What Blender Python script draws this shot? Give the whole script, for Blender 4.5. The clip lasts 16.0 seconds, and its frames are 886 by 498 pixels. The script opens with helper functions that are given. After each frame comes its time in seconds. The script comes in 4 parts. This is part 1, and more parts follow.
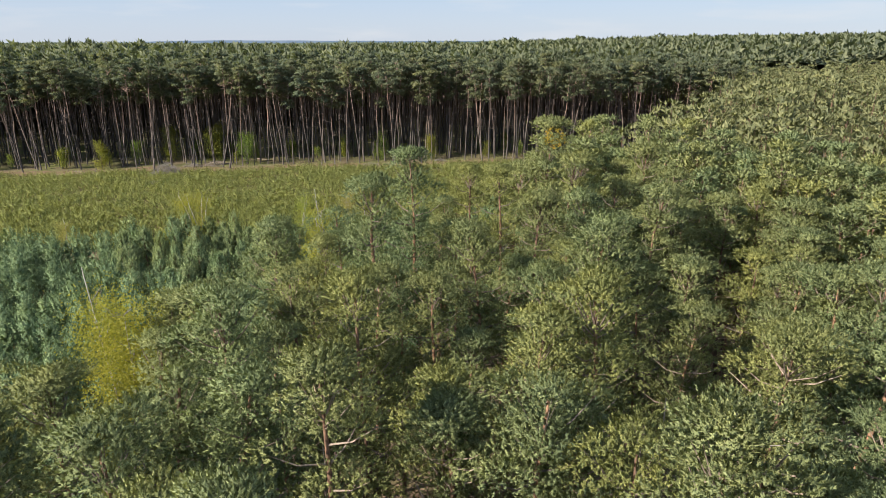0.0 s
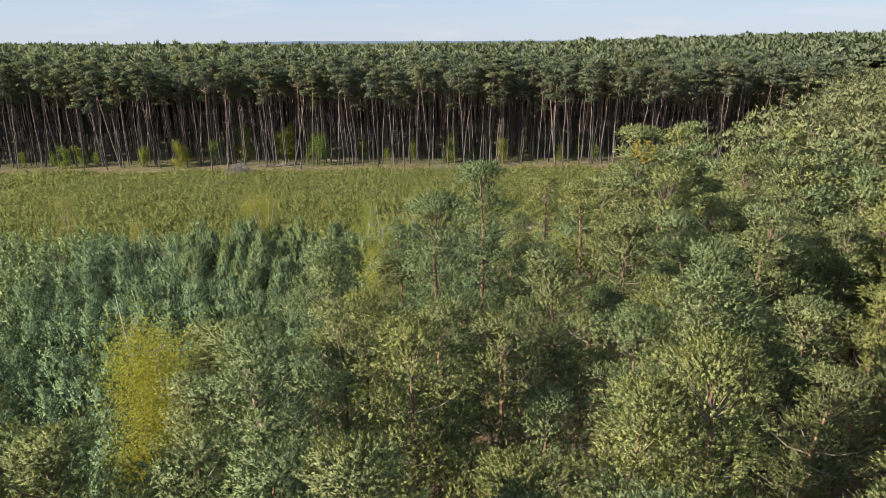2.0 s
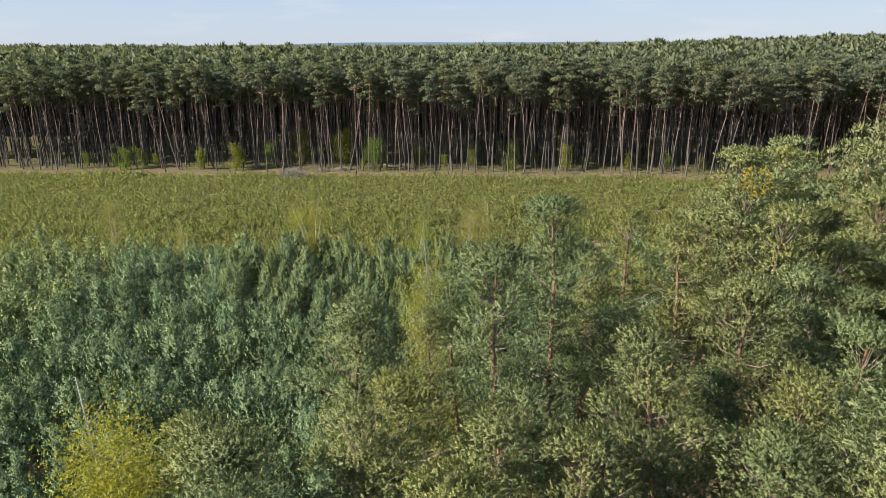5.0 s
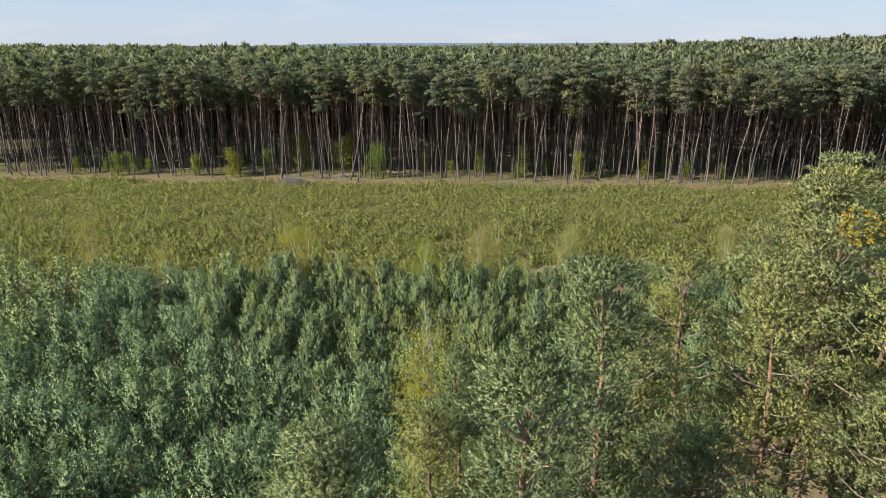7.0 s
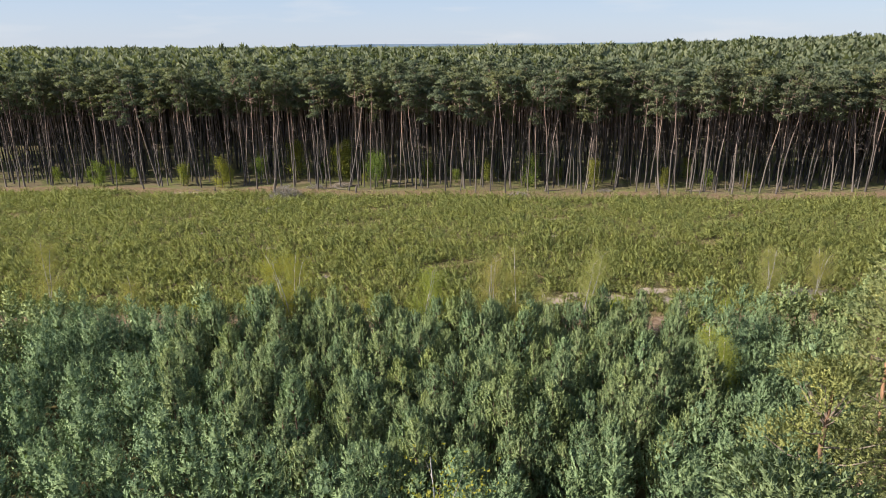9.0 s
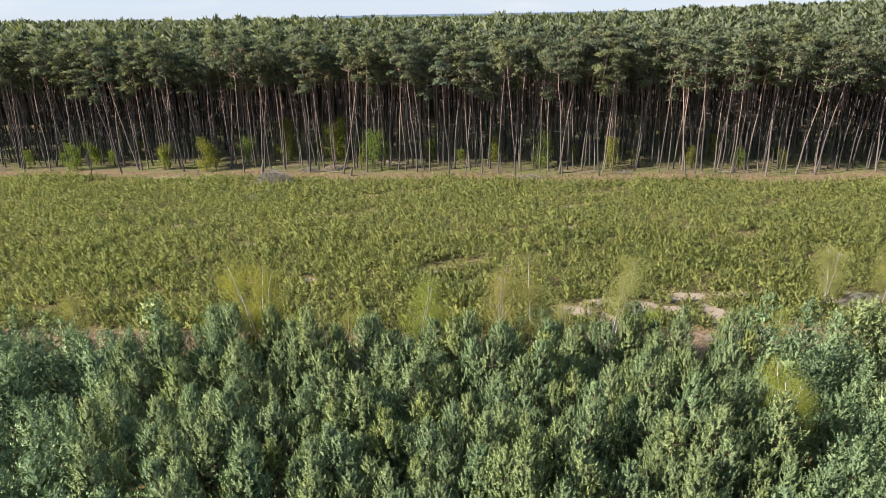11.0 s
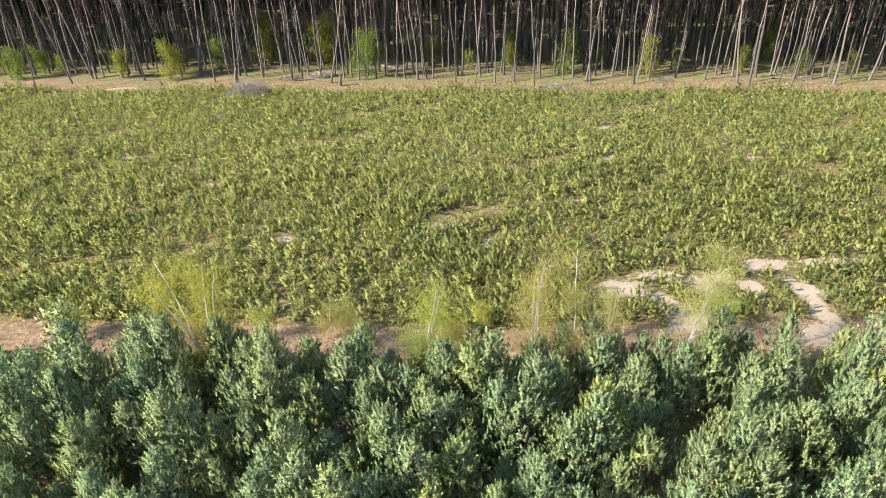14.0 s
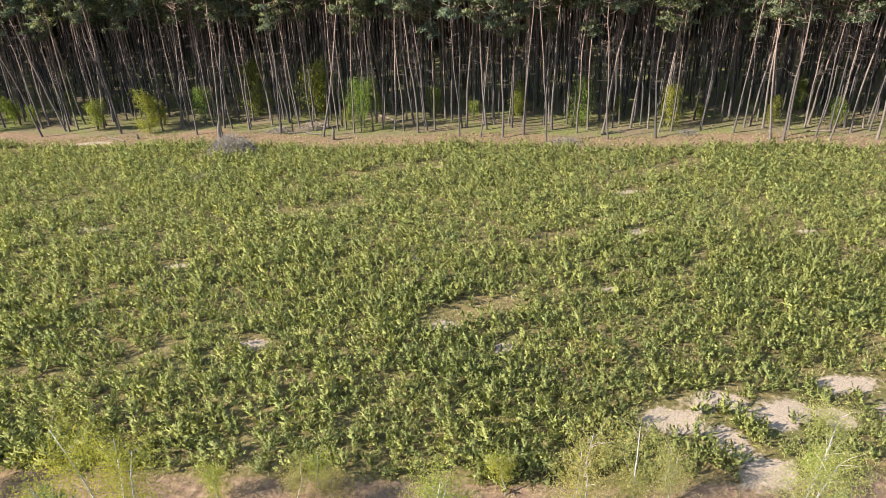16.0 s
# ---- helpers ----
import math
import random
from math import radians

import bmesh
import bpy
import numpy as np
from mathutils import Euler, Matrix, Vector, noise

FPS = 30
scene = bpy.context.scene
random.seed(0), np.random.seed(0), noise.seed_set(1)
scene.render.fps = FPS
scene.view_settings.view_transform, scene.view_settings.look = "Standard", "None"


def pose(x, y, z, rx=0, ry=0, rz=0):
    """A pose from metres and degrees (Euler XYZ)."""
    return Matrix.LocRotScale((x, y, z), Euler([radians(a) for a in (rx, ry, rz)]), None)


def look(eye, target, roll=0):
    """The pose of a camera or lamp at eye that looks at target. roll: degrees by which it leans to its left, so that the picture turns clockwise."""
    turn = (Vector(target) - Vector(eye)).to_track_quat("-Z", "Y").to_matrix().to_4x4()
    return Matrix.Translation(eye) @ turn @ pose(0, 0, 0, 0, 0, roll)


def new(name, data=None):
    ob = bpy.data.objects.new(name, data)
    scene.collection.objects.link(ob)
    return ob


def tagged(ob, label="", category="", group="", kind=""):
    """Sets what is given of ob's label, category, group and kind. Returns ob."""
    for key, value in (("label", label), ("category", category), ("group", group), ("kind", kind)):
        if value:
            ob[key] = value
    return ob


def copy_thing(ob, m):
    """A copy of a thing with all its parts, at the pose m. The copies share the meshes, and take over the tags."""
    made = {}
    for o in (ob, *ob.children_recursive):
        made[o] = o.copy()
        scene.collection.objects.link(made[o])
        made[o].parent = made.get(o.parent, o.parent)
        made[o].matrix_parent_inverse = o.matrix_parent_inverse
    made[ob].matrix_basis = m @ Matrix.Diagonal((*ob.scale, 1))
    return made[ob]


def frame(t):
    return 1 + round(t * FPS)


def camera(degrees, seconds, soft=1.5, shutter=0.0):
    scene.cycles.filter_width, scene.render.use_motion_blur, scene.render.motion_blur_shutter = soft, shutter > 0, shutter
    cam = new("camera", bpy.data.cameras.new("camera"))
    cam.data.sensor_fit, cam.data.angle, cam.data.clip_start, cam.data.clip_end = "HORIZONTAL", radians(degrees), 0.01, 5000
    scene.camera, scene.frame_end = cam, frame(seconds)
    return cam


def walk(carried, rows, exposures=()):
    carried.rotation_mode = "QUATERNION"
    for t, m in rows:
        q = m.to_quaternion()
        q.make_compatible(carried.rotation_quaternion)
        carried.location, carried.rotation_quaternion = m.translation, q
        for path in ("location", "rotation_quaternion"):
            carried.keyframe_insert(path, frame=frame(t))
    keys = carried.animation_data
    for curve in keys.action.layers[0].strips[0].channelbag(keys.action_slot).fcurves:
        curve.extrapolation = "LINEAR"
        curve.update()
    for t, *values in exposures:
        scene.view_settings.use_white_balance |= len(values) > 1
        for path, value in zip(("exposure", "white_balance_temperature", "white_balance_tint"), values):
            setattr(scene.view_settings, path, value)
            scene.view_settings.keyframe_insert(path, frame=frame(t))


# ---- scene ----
cam = camera(70.0, 16.0, soft=0.9)
PATH = [
    (0, (-0.928, -153.102, 26.969), (-0.448, -151.261, 26.354), 0.02),
    (0.5, (-0.657, -152.339, 27.085), (-0.239, -150.483, 26.469), 0.01),
    (1, (-0.478, -151.301, 27.083), (-0.118, -149.432, 26.468), -0.08),
    (1.5, (-0.322, -150.244, 27.076), (-0.005, -148.367, 26.461), -0.16),
    (2, (-0.164, -149.251, 27.098), (0.107, -147.367, 26.483), -0.24),
    (2.5, (-0.005, -148.302, 27.135), (0.201, -146.409, 26.521), -0.31),
    (3, (0.145, -147.355, 27.169), (0.293, -145.457, 26.556), -0.37),
    (3.5, (0.266, -146.384, 27.193), (0.375, -144.483, 26.580), -0.38),
    (4, (0.349, -145.316, 27.213), (0.436, -143.413, 26.603), -0.33),
    (4.2, (0.383, -144.836, 27.221), (0.480, -142.935, 26.608), -0.31),
    (6.3, (0.873, -138.227, 27.280), (0.955, -136.323, 26.673), -0.00),
    (6.5, (0.897, -137.404, 27.285), (0.976, -135.501, 26.675), -0.02),
    (7, (0.935, -135.188, 27.298), (1.011, -133.285, 26.689), -0.10),
    (7.5, (0.942, -132.868, 27.308), (1.016, -130.965, 26.699), -0.16),
    (8, (0.937, -130.497, 27.309), (1.011, -128.593, 26.700), -0.20),
    (8.5, (0.942, -128.057, 27.288), (1.014, -126.153, 26.680), -0.27),
    (9, (0.998, -125.539, 27.222), (1.064, -123.634, 26.615), -0.40),
    (9.2, (1.043, -124.516, 27.186), (1.109, -122.611, 26.580), -0.45),
    (11.3, (2.197, -113.179, 26.523), (2.232, -111.318, 25.790), -1.08),
    (11.5, (2.221, -112.137, 26.498), (2.253, -110.293, 25.725), -1.14),
    (12, (2.206, -109.565, 26.460), (2.234, -107.766, 25.586), -1.32),
    (12.5, (2.151, -106.997, 26.437), (2.174, -105.245, 25.472), -1.44),
    (13, (2.102, -104.414, 26.432), (2.123, -102.680, 25.434), -1.51),
    (13.5, (2.068, -101.822, 26.446), (2.089, -100.090, 25.447), -1.54),
    (14, (2.053, -99.215, 26.465), (2.073, -97.483, 25.465), -1.58),
    (14.5, (2.057, -96.579, 26.471), (2.077, -94.847, 25.470), -1.63),
    (15, (2.074, -93.908, 26.462), (2.092, -92.167, 25.479), -1.67),
    (15.5, (2.094, -91.211, 26.442), (2.114, -89.451, 25.492), -1.70),
    (16, (2.109, -88.495, 26.418), (2.128, -86.716, 25.506), -1.70),
]
walk(cam, [(t, look(eye, target, roll)) for t, eye, target, roll in PATH], exposures=[(0, 1.0), (9.2, 1.0), (11.3, 1.36), (12, 1.8), (12.5, 1.86), (14, 1.77), (16, 1.56)])

# ---- light ----
SUN_FROM = Vector((-0.95, -0.31, 0.0)).normalized()
SUN_ELEV = radians(32)
world = bpy.data.worlds.new("world")
scene.world = world
world.use_nodes = True
wn = world.node_tree
sky = wn.nodes.new("ShaderNodeTexSky")
sky.sky_type = "NISHITA"
sky.sun_disc = False
sky.sun_elevation = SUN_ELEV
sky.sun_rotation = math.atan2(SUN_FROM.x, SUN_FROM.y)
sky.air_density, sky.dust_density, sky.ozone_density = 1.0, 0.6, 2.0


def hazy_sky():
    """Clear spring sky: the physical sky, paled by thin high haze towards the horizon, with faint streaks of cloud."""
    n, link = wn.nodes, wn.links.new
    tc = n.new("ShaderNodeTexCoord")
    sep = n.new("ShaderNodeSeparateXYZ")
    link(tc.outputs["Generated"], sep.inputs[0])
    ramp_ = n.new("ShaderNodeValToRGB")
    els = ramp_.color_ramp.elements
    els[0].position, els[0].color = 0.0, (4.15, 4.65, 5.5, 1)
    els[1].position, els[1].color = 1.0, (2.1, 3.3, 5.6, 1)
    e = els.new(0.10)
    e.color = (3.2, 4.2, 5.75, 1)
    link(sep.outputs[2], ramp_.inputs[0])
    mp = n.new("ShaderNodeMapping")
    mp.inputs["Scale"].default_value = (2.2, 2.2, 16.0)
    link(tc.outputs["Generated"], mp.inputs[0])
    cl = n.new("ShaderNodeTexNoise")
    cl.inputs["Scale"].default_value, cl.inputs["Detail"].default_value = 2.4, 7
    link(mp.outputs[0], cl.inputs["Vector"])
    cr = n.new("ShaderNodeMapRange")
    cr.inputs[1].default_value, cr.inputs[2].default_value, cr.inputs[4].default_value = 0.52, 0.78, 0.55
    link(cl.outputs["Fac"], cr.inputs[0])

    def blend(x, y, fac):
        m = n.new("ShaderNodeMix")
        m.data_type = "RGBA"
        link(x, m.inputs[6])
        if isinstance(y, tuple):
            m.inputs[7].default_value = y
        else:
            link(y, m.inputs[7])
        if isinstance(fac, float):
            m.inputs[0].default_value = fac
        else:
            link(fac, m.inputs[0])
        return m.outputs[2]

    hazed = blend(sky.outputs[0], ramp_.outputs[0], 0.85)
    link(blend(hazed, (5.3, 5.4, 5.6, 1), cr.outputs[0]), wn.nodes["Background"].inputs[0])
    wn.nodes["Background"].inputs[1].default_value = 0.075


hazy_sky()
sun_data = bpy.data.lights.new("sun", "SUN")
sun_data.energy, sun_data.angle, sun_data.color = 5.0, radians(0.55), (1.0, 0.94, 0.84)
sun = new("sun", sun_data)
to_sun = SUN_FROM * math.cos(SUN_ELEV) + Vector((0, 0, math.sin(SUN_ELEV)))
sun.matrix_world = look(to_sun * 300, (0, 0, 0))


# ---- materials ----
def shader(name):
    m = bpy.data.materials.new(name)
    m.use_nodes = True
    nt = m.node_tree
    return m, nt, nt.nodes["Principled BSDF"]


def ramp(nt, fac, stops):
    r = nt.nodes.new("ShaderNodeValToRGB")
    els = r.color_ramp.elements
    while len(els) < len(stops):
        els.new(0.5)
    for e, (p, c) in zip(els, stops):
        e.position, e.color = p, (*c, 1)
    nt.links.new(fac, r.inputs[0])
    return r.outputs[0]


def mix(nt, a, b, fac, mode="MIX"):
    n = nt.nodes.new("ShaderNodeMix")
    n.data_type, n.blend_type = "RGBA", mode
    for sock, v in ((n.inputs[6], a), (n.inputs[7], b), (n.inputs[0], fac)):
        if isinstance(v, bpy.types.NodeSocket):
            nt.links.new(v, sock)
        else:
            sock.default_value = (*v, 1) if isinstance(v, tuple) else v
    return n.outputs[2]


def noise_tex(nt, scale, detail=4, rough=0.55, stretch=None, coord="Object"):
    t = nt.nodes.new("ShaderNodeTexCoord")
    n = nt.nodes.new("ShaderNodeTexNoise")
    n.inputs["Scale"].default_value, n.inputs["Detail"].default_value = scale, detail
    n.inputs["Roughness"].default_value = rough
    src = t.outputs[coord]
    if stretch:
        mp = nt.nodes.new("ShaderNodeMapping")
        mp.inputs["Scale"].default_value = stretch
        nt.links.new(src, mp.inputs[0])
        src = mp.outputs[0]
    nt.links.new(src, n.inputs["Vector"])
    return n.outputs["Fac"]


def foliage(name, dark, mid, pale, per_tree, translucency=0.35, rough=0.7, spec=0.15):
    """Leaves or needles: tone by blade or tuft, hue by tree and by clump, some light through the blades."""
    m, nt, p = shader(name)
    geo = nt.nodes.new("ShaderNodeNewGeometry")
    info = nt.nodes.new("ShaderNodeObjectInfo")
    tone = ramp(nt, geo.outputs["Random Per Island"], [(0.0, dark), (0.5, mid), (1.0, pale)])
    tree = ramp(nt, info.outputs["Random"], per_tree)
    col = mix(nt, tone, tree, 1.0, "MULTIPLY")
    patch = ramp(nt, noise_tex(nt, 0.55, 3, coord="Object"), [(0.3, (0.76, 0.82, 0.86)), (0.7, (1.22, 1.17, 1.0))])
    col = mix(nt, col, patch, 1.0, "MULTIPLY")
    nt.links.new(col, p.inputs["Base Color"])
    p.inputs["Roughness"].default_value = rough
    p.inputs["Specular IOR Level"].default_value = spec
    tr = nt.nodes.new("ShaderNodeBsdfTranslucent")
    nt.links.new(mix(nt, col, (1.15, 1.2, 0.6), 1.0, "MULTIPLY"), tr.inputs[0])
    ms = nt.nodes.new("ShaderNodeMixShader")
    ms.inputs[0].default_value = translucency
    nt.links.new(p.outputs[0], ms.inputs[1])
    nt.links.new(tr.outputs[0], ms.inputs[2])
    nt.links.new(ms.outputs[0], nt.nodes["Material Output"].inputs[0])
    return m


def bark(name, low, high, z0, z1, rough=0.85, grain=(6, 6, 1.2)):
    """Bark whose colour changes with height up the trunk (scaly grey foot, flaky orange top)."""
    m, nt, p = shader(name)
    tc = nt.nodes.new("ShaderNodeTexCoord")
    sep = nt.nodes.new("ShaderNodeSeparateXYZ")
    nt.links.new(tc.outputs["Object"], sep.inputs[0])
    rng_ = nt.nodes.new("ShaderNodeMapRange")
    rng_.inputs[1].default_value, rng_.inputs[2].default_value = z0, z1
    nt.links.new(sep.outputs[2], rng_.inputs[0])
    base = mix(nt, low, high, rng_.outputs[0])
    n1 = noise_tex(nt, 2.2, 6, 0.65, grain)
    col = mix(nt, base, ramp(nt, n1, [(0.3, (0.45, 0.45, 0.45)), (0.68, (1.45, 1.4, 1.35))]), 1.0, "MULTIPLY")
    info = nt.nodes.new("ShaderNodeObjectInfo")
    col = mix(nt, col, ramp(nt, info.outputs["Random"], [(0, (0.55, 0.55, 0.58)), (0.75, (1.05, 1.0, 0.97)), (1, (1.4, 1.34, 1.28))]), 1.0, "MULTIPLY")
    nt.links.new(col, p.inputs["Base Color"])
    p.inputs["Roughness"].default_value = rough
    bump = nt.nodes.new("ShaderNodeBump")
    bump.inputs["Strength"].default_value, bump.inputs["Distance"].default_value = 0.6, 0.03
    nt.links.new(n1, bump.inputs["Height"])
    nt.links.new(bump.outputs[0], p.inputs["Normal"])
    return m


NEEDLE_OLD = foliage("needles_old", (0.092, 0.106, 0.070), (0.145, 0.158, 0.104), (0.205, 0.212, 0.142),
                     [(0, (0.80, 0.88, 0.95)), (0.5, (1, 1, 0.97)), (1, (1.14, 1.08, 0.90))], 0.30, spec=0.08)
NEEDLE_MID = foliage("needles_mid", (0.124, 0.138, 0.066), (0.216, 0.230, 0.108), (0.340, 0.340, 0.168),
                     [(0, (0.80, 0.92, 0.96)), (0.4, (0.94, 0.99, 0.98)), (0.75, (1.04, 1.03, 0.93)), (1, (1.16, 1.11, 0.85))], 0.17, spec=0.08)
NEEDLE_FAR = foliage("needles_far", (0.120, 0.126, 0.064), (0.185, 0.190, 0.096), (0.255, 0.252, 0.134),
                     [(0, (1, 1, 1)), (1, (1, 1, 1))], 0.22, spec=0.08)
NEEDLE_YOUNG = foliage("needles_young", (0.112, 0.146, 0.072), (0.190, 0.231, 0.114), (0.300, 0.340, 0.180),
                       [(0, (0.84, 0.94, 1.0)), (0.5, (1, 1, 1)), (0.9, (1.06, 1.04, 0.90)), (1, (1.2, 1.1, 0.78))], 0.07, spec=0.05)
NEEDLE_SMALL = foliage("needles_small", (0.165, 0.178, 0.062), (0.222, 0.234, 0.083), (0.292, 0.296, 0.112),
                       [(0, (1, 1, 1)), (1, (1, 1, 1))], 0.18, spec=0.05)
LEAF_BIRCH = foliage("leaves_birch", (0.23, 0.245, 0.045), (0.32, 0.332, 0.072), (0.41, 0.415, 0.115),
                     [(0, (1.05, 0.92, 0.8)), (0.5, (1, 1, 1)), (1, (0.92, 1.03, 0.9))], 0.5)
LEAF_BUD = foliage("leaves_bud", (0.26, 0.235, 0.095), (0.34, 0.31, 0.135), (0.42, 0.38, 0.18),
                   [(0, (1.05, 0.95, 0.8)), (1, (0.95, 1.05, 0.9))], 0.5)
LEAF_BUSH = foliage("leaves_bush", (0.15, 0.18, 0.045), (0.235, 0.265, 0.070), (0.34, 0.355, 0.11),
                    [(0, (0.8, 0.95, 0.9)), (1, (1.2, 1.05, 0.9))], 0.5)
ORANGE = foliage("shoots_orange", (0.26, 0.17, 0.03), (0.40, 0.27, 0.04), (0.50, 0.35, 0.06), [(0, (1, 1, 1)), (1, (1, 1, 1))])
BARK_OLD = bark("bark_old", (0.110, 0.096, 0.088), (0.255, 0.178, 0.145), 6.0, 17.0)
BARK_MID = bark("bark_mid", (0.17, 0.115, 0.082), (0.235, 0.140, 0.088), 3.0, 12.0)
BARK_BIRCH = bark("bark_birch", (0.42, 0.41, 0.395), (0.50, 0.49, 0.475), 0.0, 3.0, 0.7, (3, 3, 9))
BARK_TWIG = bark("bark_twig", (0.36, 0.31, 0.26), (0.42, 0.37, 0.32), 0.0, 8.0, 0.8, (3, 3, 9))
BARK_LIMB = bark("bark_limb", (0.24, 0.19, 0.15), (0.28, 0.225, 0.18), 3.0, 14.0)
BARK_LOG = bark("bark_log", (0.17, 0.14, 0.115), (0.21, 0.175, 0.145), 0.0, 3.0)
BARK_DEAD = bark("bark_dead", (0.34, 0.30, 0.26), (0.42, 0.38, 0.33), 0.0, 3.0)


# ---- mesh helpers ----
def mesh_of(name, verts, faces, materials, smooth=False, attrs=(), normals=None):
    me = bpy.data.meshes.new(name)
    verts = np.asarray(verts, np.float32).reshape(-1, 3)
    faces = np.asarray(faces, np.int32)
    k = faces.shape[1]
    me.vertices.add(len(verts))
    me.vertices.foreach_set("co", verts.ravel())
    me.loops.add(faces.size)
    me.loops.foreach_set("vertex_index", faces.ravel())
    me.polygons.add(len(faces))
    me.polygons.foreach_set("loop_start", np.arange(0, faces.size, k, dtype=np.int32))
    me.polygons.foreach_set("loop_total", np.full(len(faces), k, np.int32))
    for m in materials:
        me.materials.append(m)
    if smooth:
        me.polygons.foreach_set("use_smooth", np.ones(len(faces), bool))
    for aname, vals in attrs:
        at = me.attributes.new(aname, "FLOAT", "POINT")
        at.data.foreach_set("value", np.asarray(vals, np.float32))
    me.update(calc_edges=True)
    if normals is not None:
        me.polygons.foreach_set("use_smooth", np.ones(len(faces), bool))
        me.normals_split_custom_set_from_vertices(np.asarray(normals, np.float32))
    return me


def unit(v):
    return v / np.maximum(np.linalg.norm(v, axis=-1, keepdims=True), 1e-9)


def tubes(lines, sides=6):
    """Tapered tubes along polylines: [(points, radii), ...] -> verts, quads."""
    vs, fs, off = [], [], 0
    ang = np.linspace(0, 2 * np.pi, sides, endpoint=False)
    for pts, rad in lines:
        pts, rad = np.asarray(pts, float), np.asarray(rad, float)
        t = unit(np.gradient(pts, axis=0))
        ref = np.array([[1.0, 0.2, 0.0]]) if abs(pts[-1, 2] - pts[0, 2]) > 0.6 * np.linalg.norm(pts[-1] - pts[0]) else np.array([[0, 0, 1.0]])
        u = unit(np.cross(t, ref))
        w = np.cross(t, u)
        ring = pts[:, None] + rad[:, None, None] * (np.cos(ang)[None, :, None] * u[:, None] + np.sin(ang)[None, :, None] * w[:, None])
        n = len(pts)
        vs.append(ring.reshape(-1, 3))
        i, j = np.meshgrid(np.arange(n - 1), np.arange(sides), indexing="ij")
        a, b = i * sides + j, i * sides + (j + 1) % sides
        fs.append(off + np.stack([a, b, b + sides, a + sides], -1).reshape(-1, 4))
        off += n * sides
    return np.concatenate(vs), np.concatenate(fs)


def clumps(rng, centre, axis, length, width, blades=3, spread=0.45):
    """Tufts of needle blades: each tuft is one island of slant-tipped blades that share their foot."""
    n = len(centre)
    length = np.broadcast_to(length, (n,))[:, None, None] * rng.uniform(0.7, 1.3, (n, blades, 1))
    width = np.broadcast_to(width, (n,))[:, None, None]
    d = unit(unit(axis)[:, None] + spread * rng.normal(size=(n, blades, 3)))
    side = unit(np.cross(d, rng.normal(size=(n, blades, 3))))
    foot = centre[:, None]
    tip, low = foot + d * length + side * width * 0.35, foot + d * length * 0.62 - side * width * 0.65
    verts = np.concatenate([foot, np.stack([tip, low], 2).reshape(n, blades * 2, 3)], 1).reshape(-1, 3)
    base = (np.arange(n) * (1 + 2 * blades))[:, None]
    k = np.arange(blades)[None]
    faces = np.stack([np.broadcast_to(base, (n, blades)), base + 1 + 2 * k, base + 2 + 2 * k], -1).reshape(-1, 3)
    return verts, faces


def facing(v, f, n, flat=0.5):
    """Turns each triangle to the side that its corners' normals point to, and leans those normals towards its own."""
    a, b, c = v[f[:, 0]], v[f[:, 1]], v[f[:, 2]]
    own = unit(np.cross(b - a, c - a))
    away = np.einsum("ij,ij->i", own, n[f[:, 0]] + n[f[:, 1]] + n[f[:, 2]]) < 0
    f[away] = f[away][:, ::-1]
    own[away] *= -1
    n = unit(n * (1 - flat) + np.repeat(own, 3, axis=0) * flat)
    return v, f, n


def sprigs(rng, centre, axis, normal, length, width, blades=5, spread=0.6):
    """Tufts of pointed needle blades that fan out from one foot, shaded as a soft clump. Gives verts, faces, normals."""
    n = len(centre)
    length = np.broadcast_to(length, (n,))[:, None, None] * rng.uniform(0.7, 1.3, (n, blades, 1))
    d = unit(unit(axis)[:, None] + spread * rng.normal(size=(n, blades, 3)))
    side = unit(np.cross(d, rng.normal(size=(n, blades, 3)))) * width * 0.5
    foot = centre[:, None] + d * length * 0.1
    verts = np.stack([foot + side, foot - side, foot + d * length], 2).reshape(-1, 3)
    soft = np.broadcast_to(unit(normal)[:, None], d.shape)
    norms = np.stack([soft, soft, unit(soft + 0.5 * d)], 2).reshape(-1, 3)
    return facing(verts, np.arange(n * blades * 3).reshape(-1, 3), norms, 0.35)


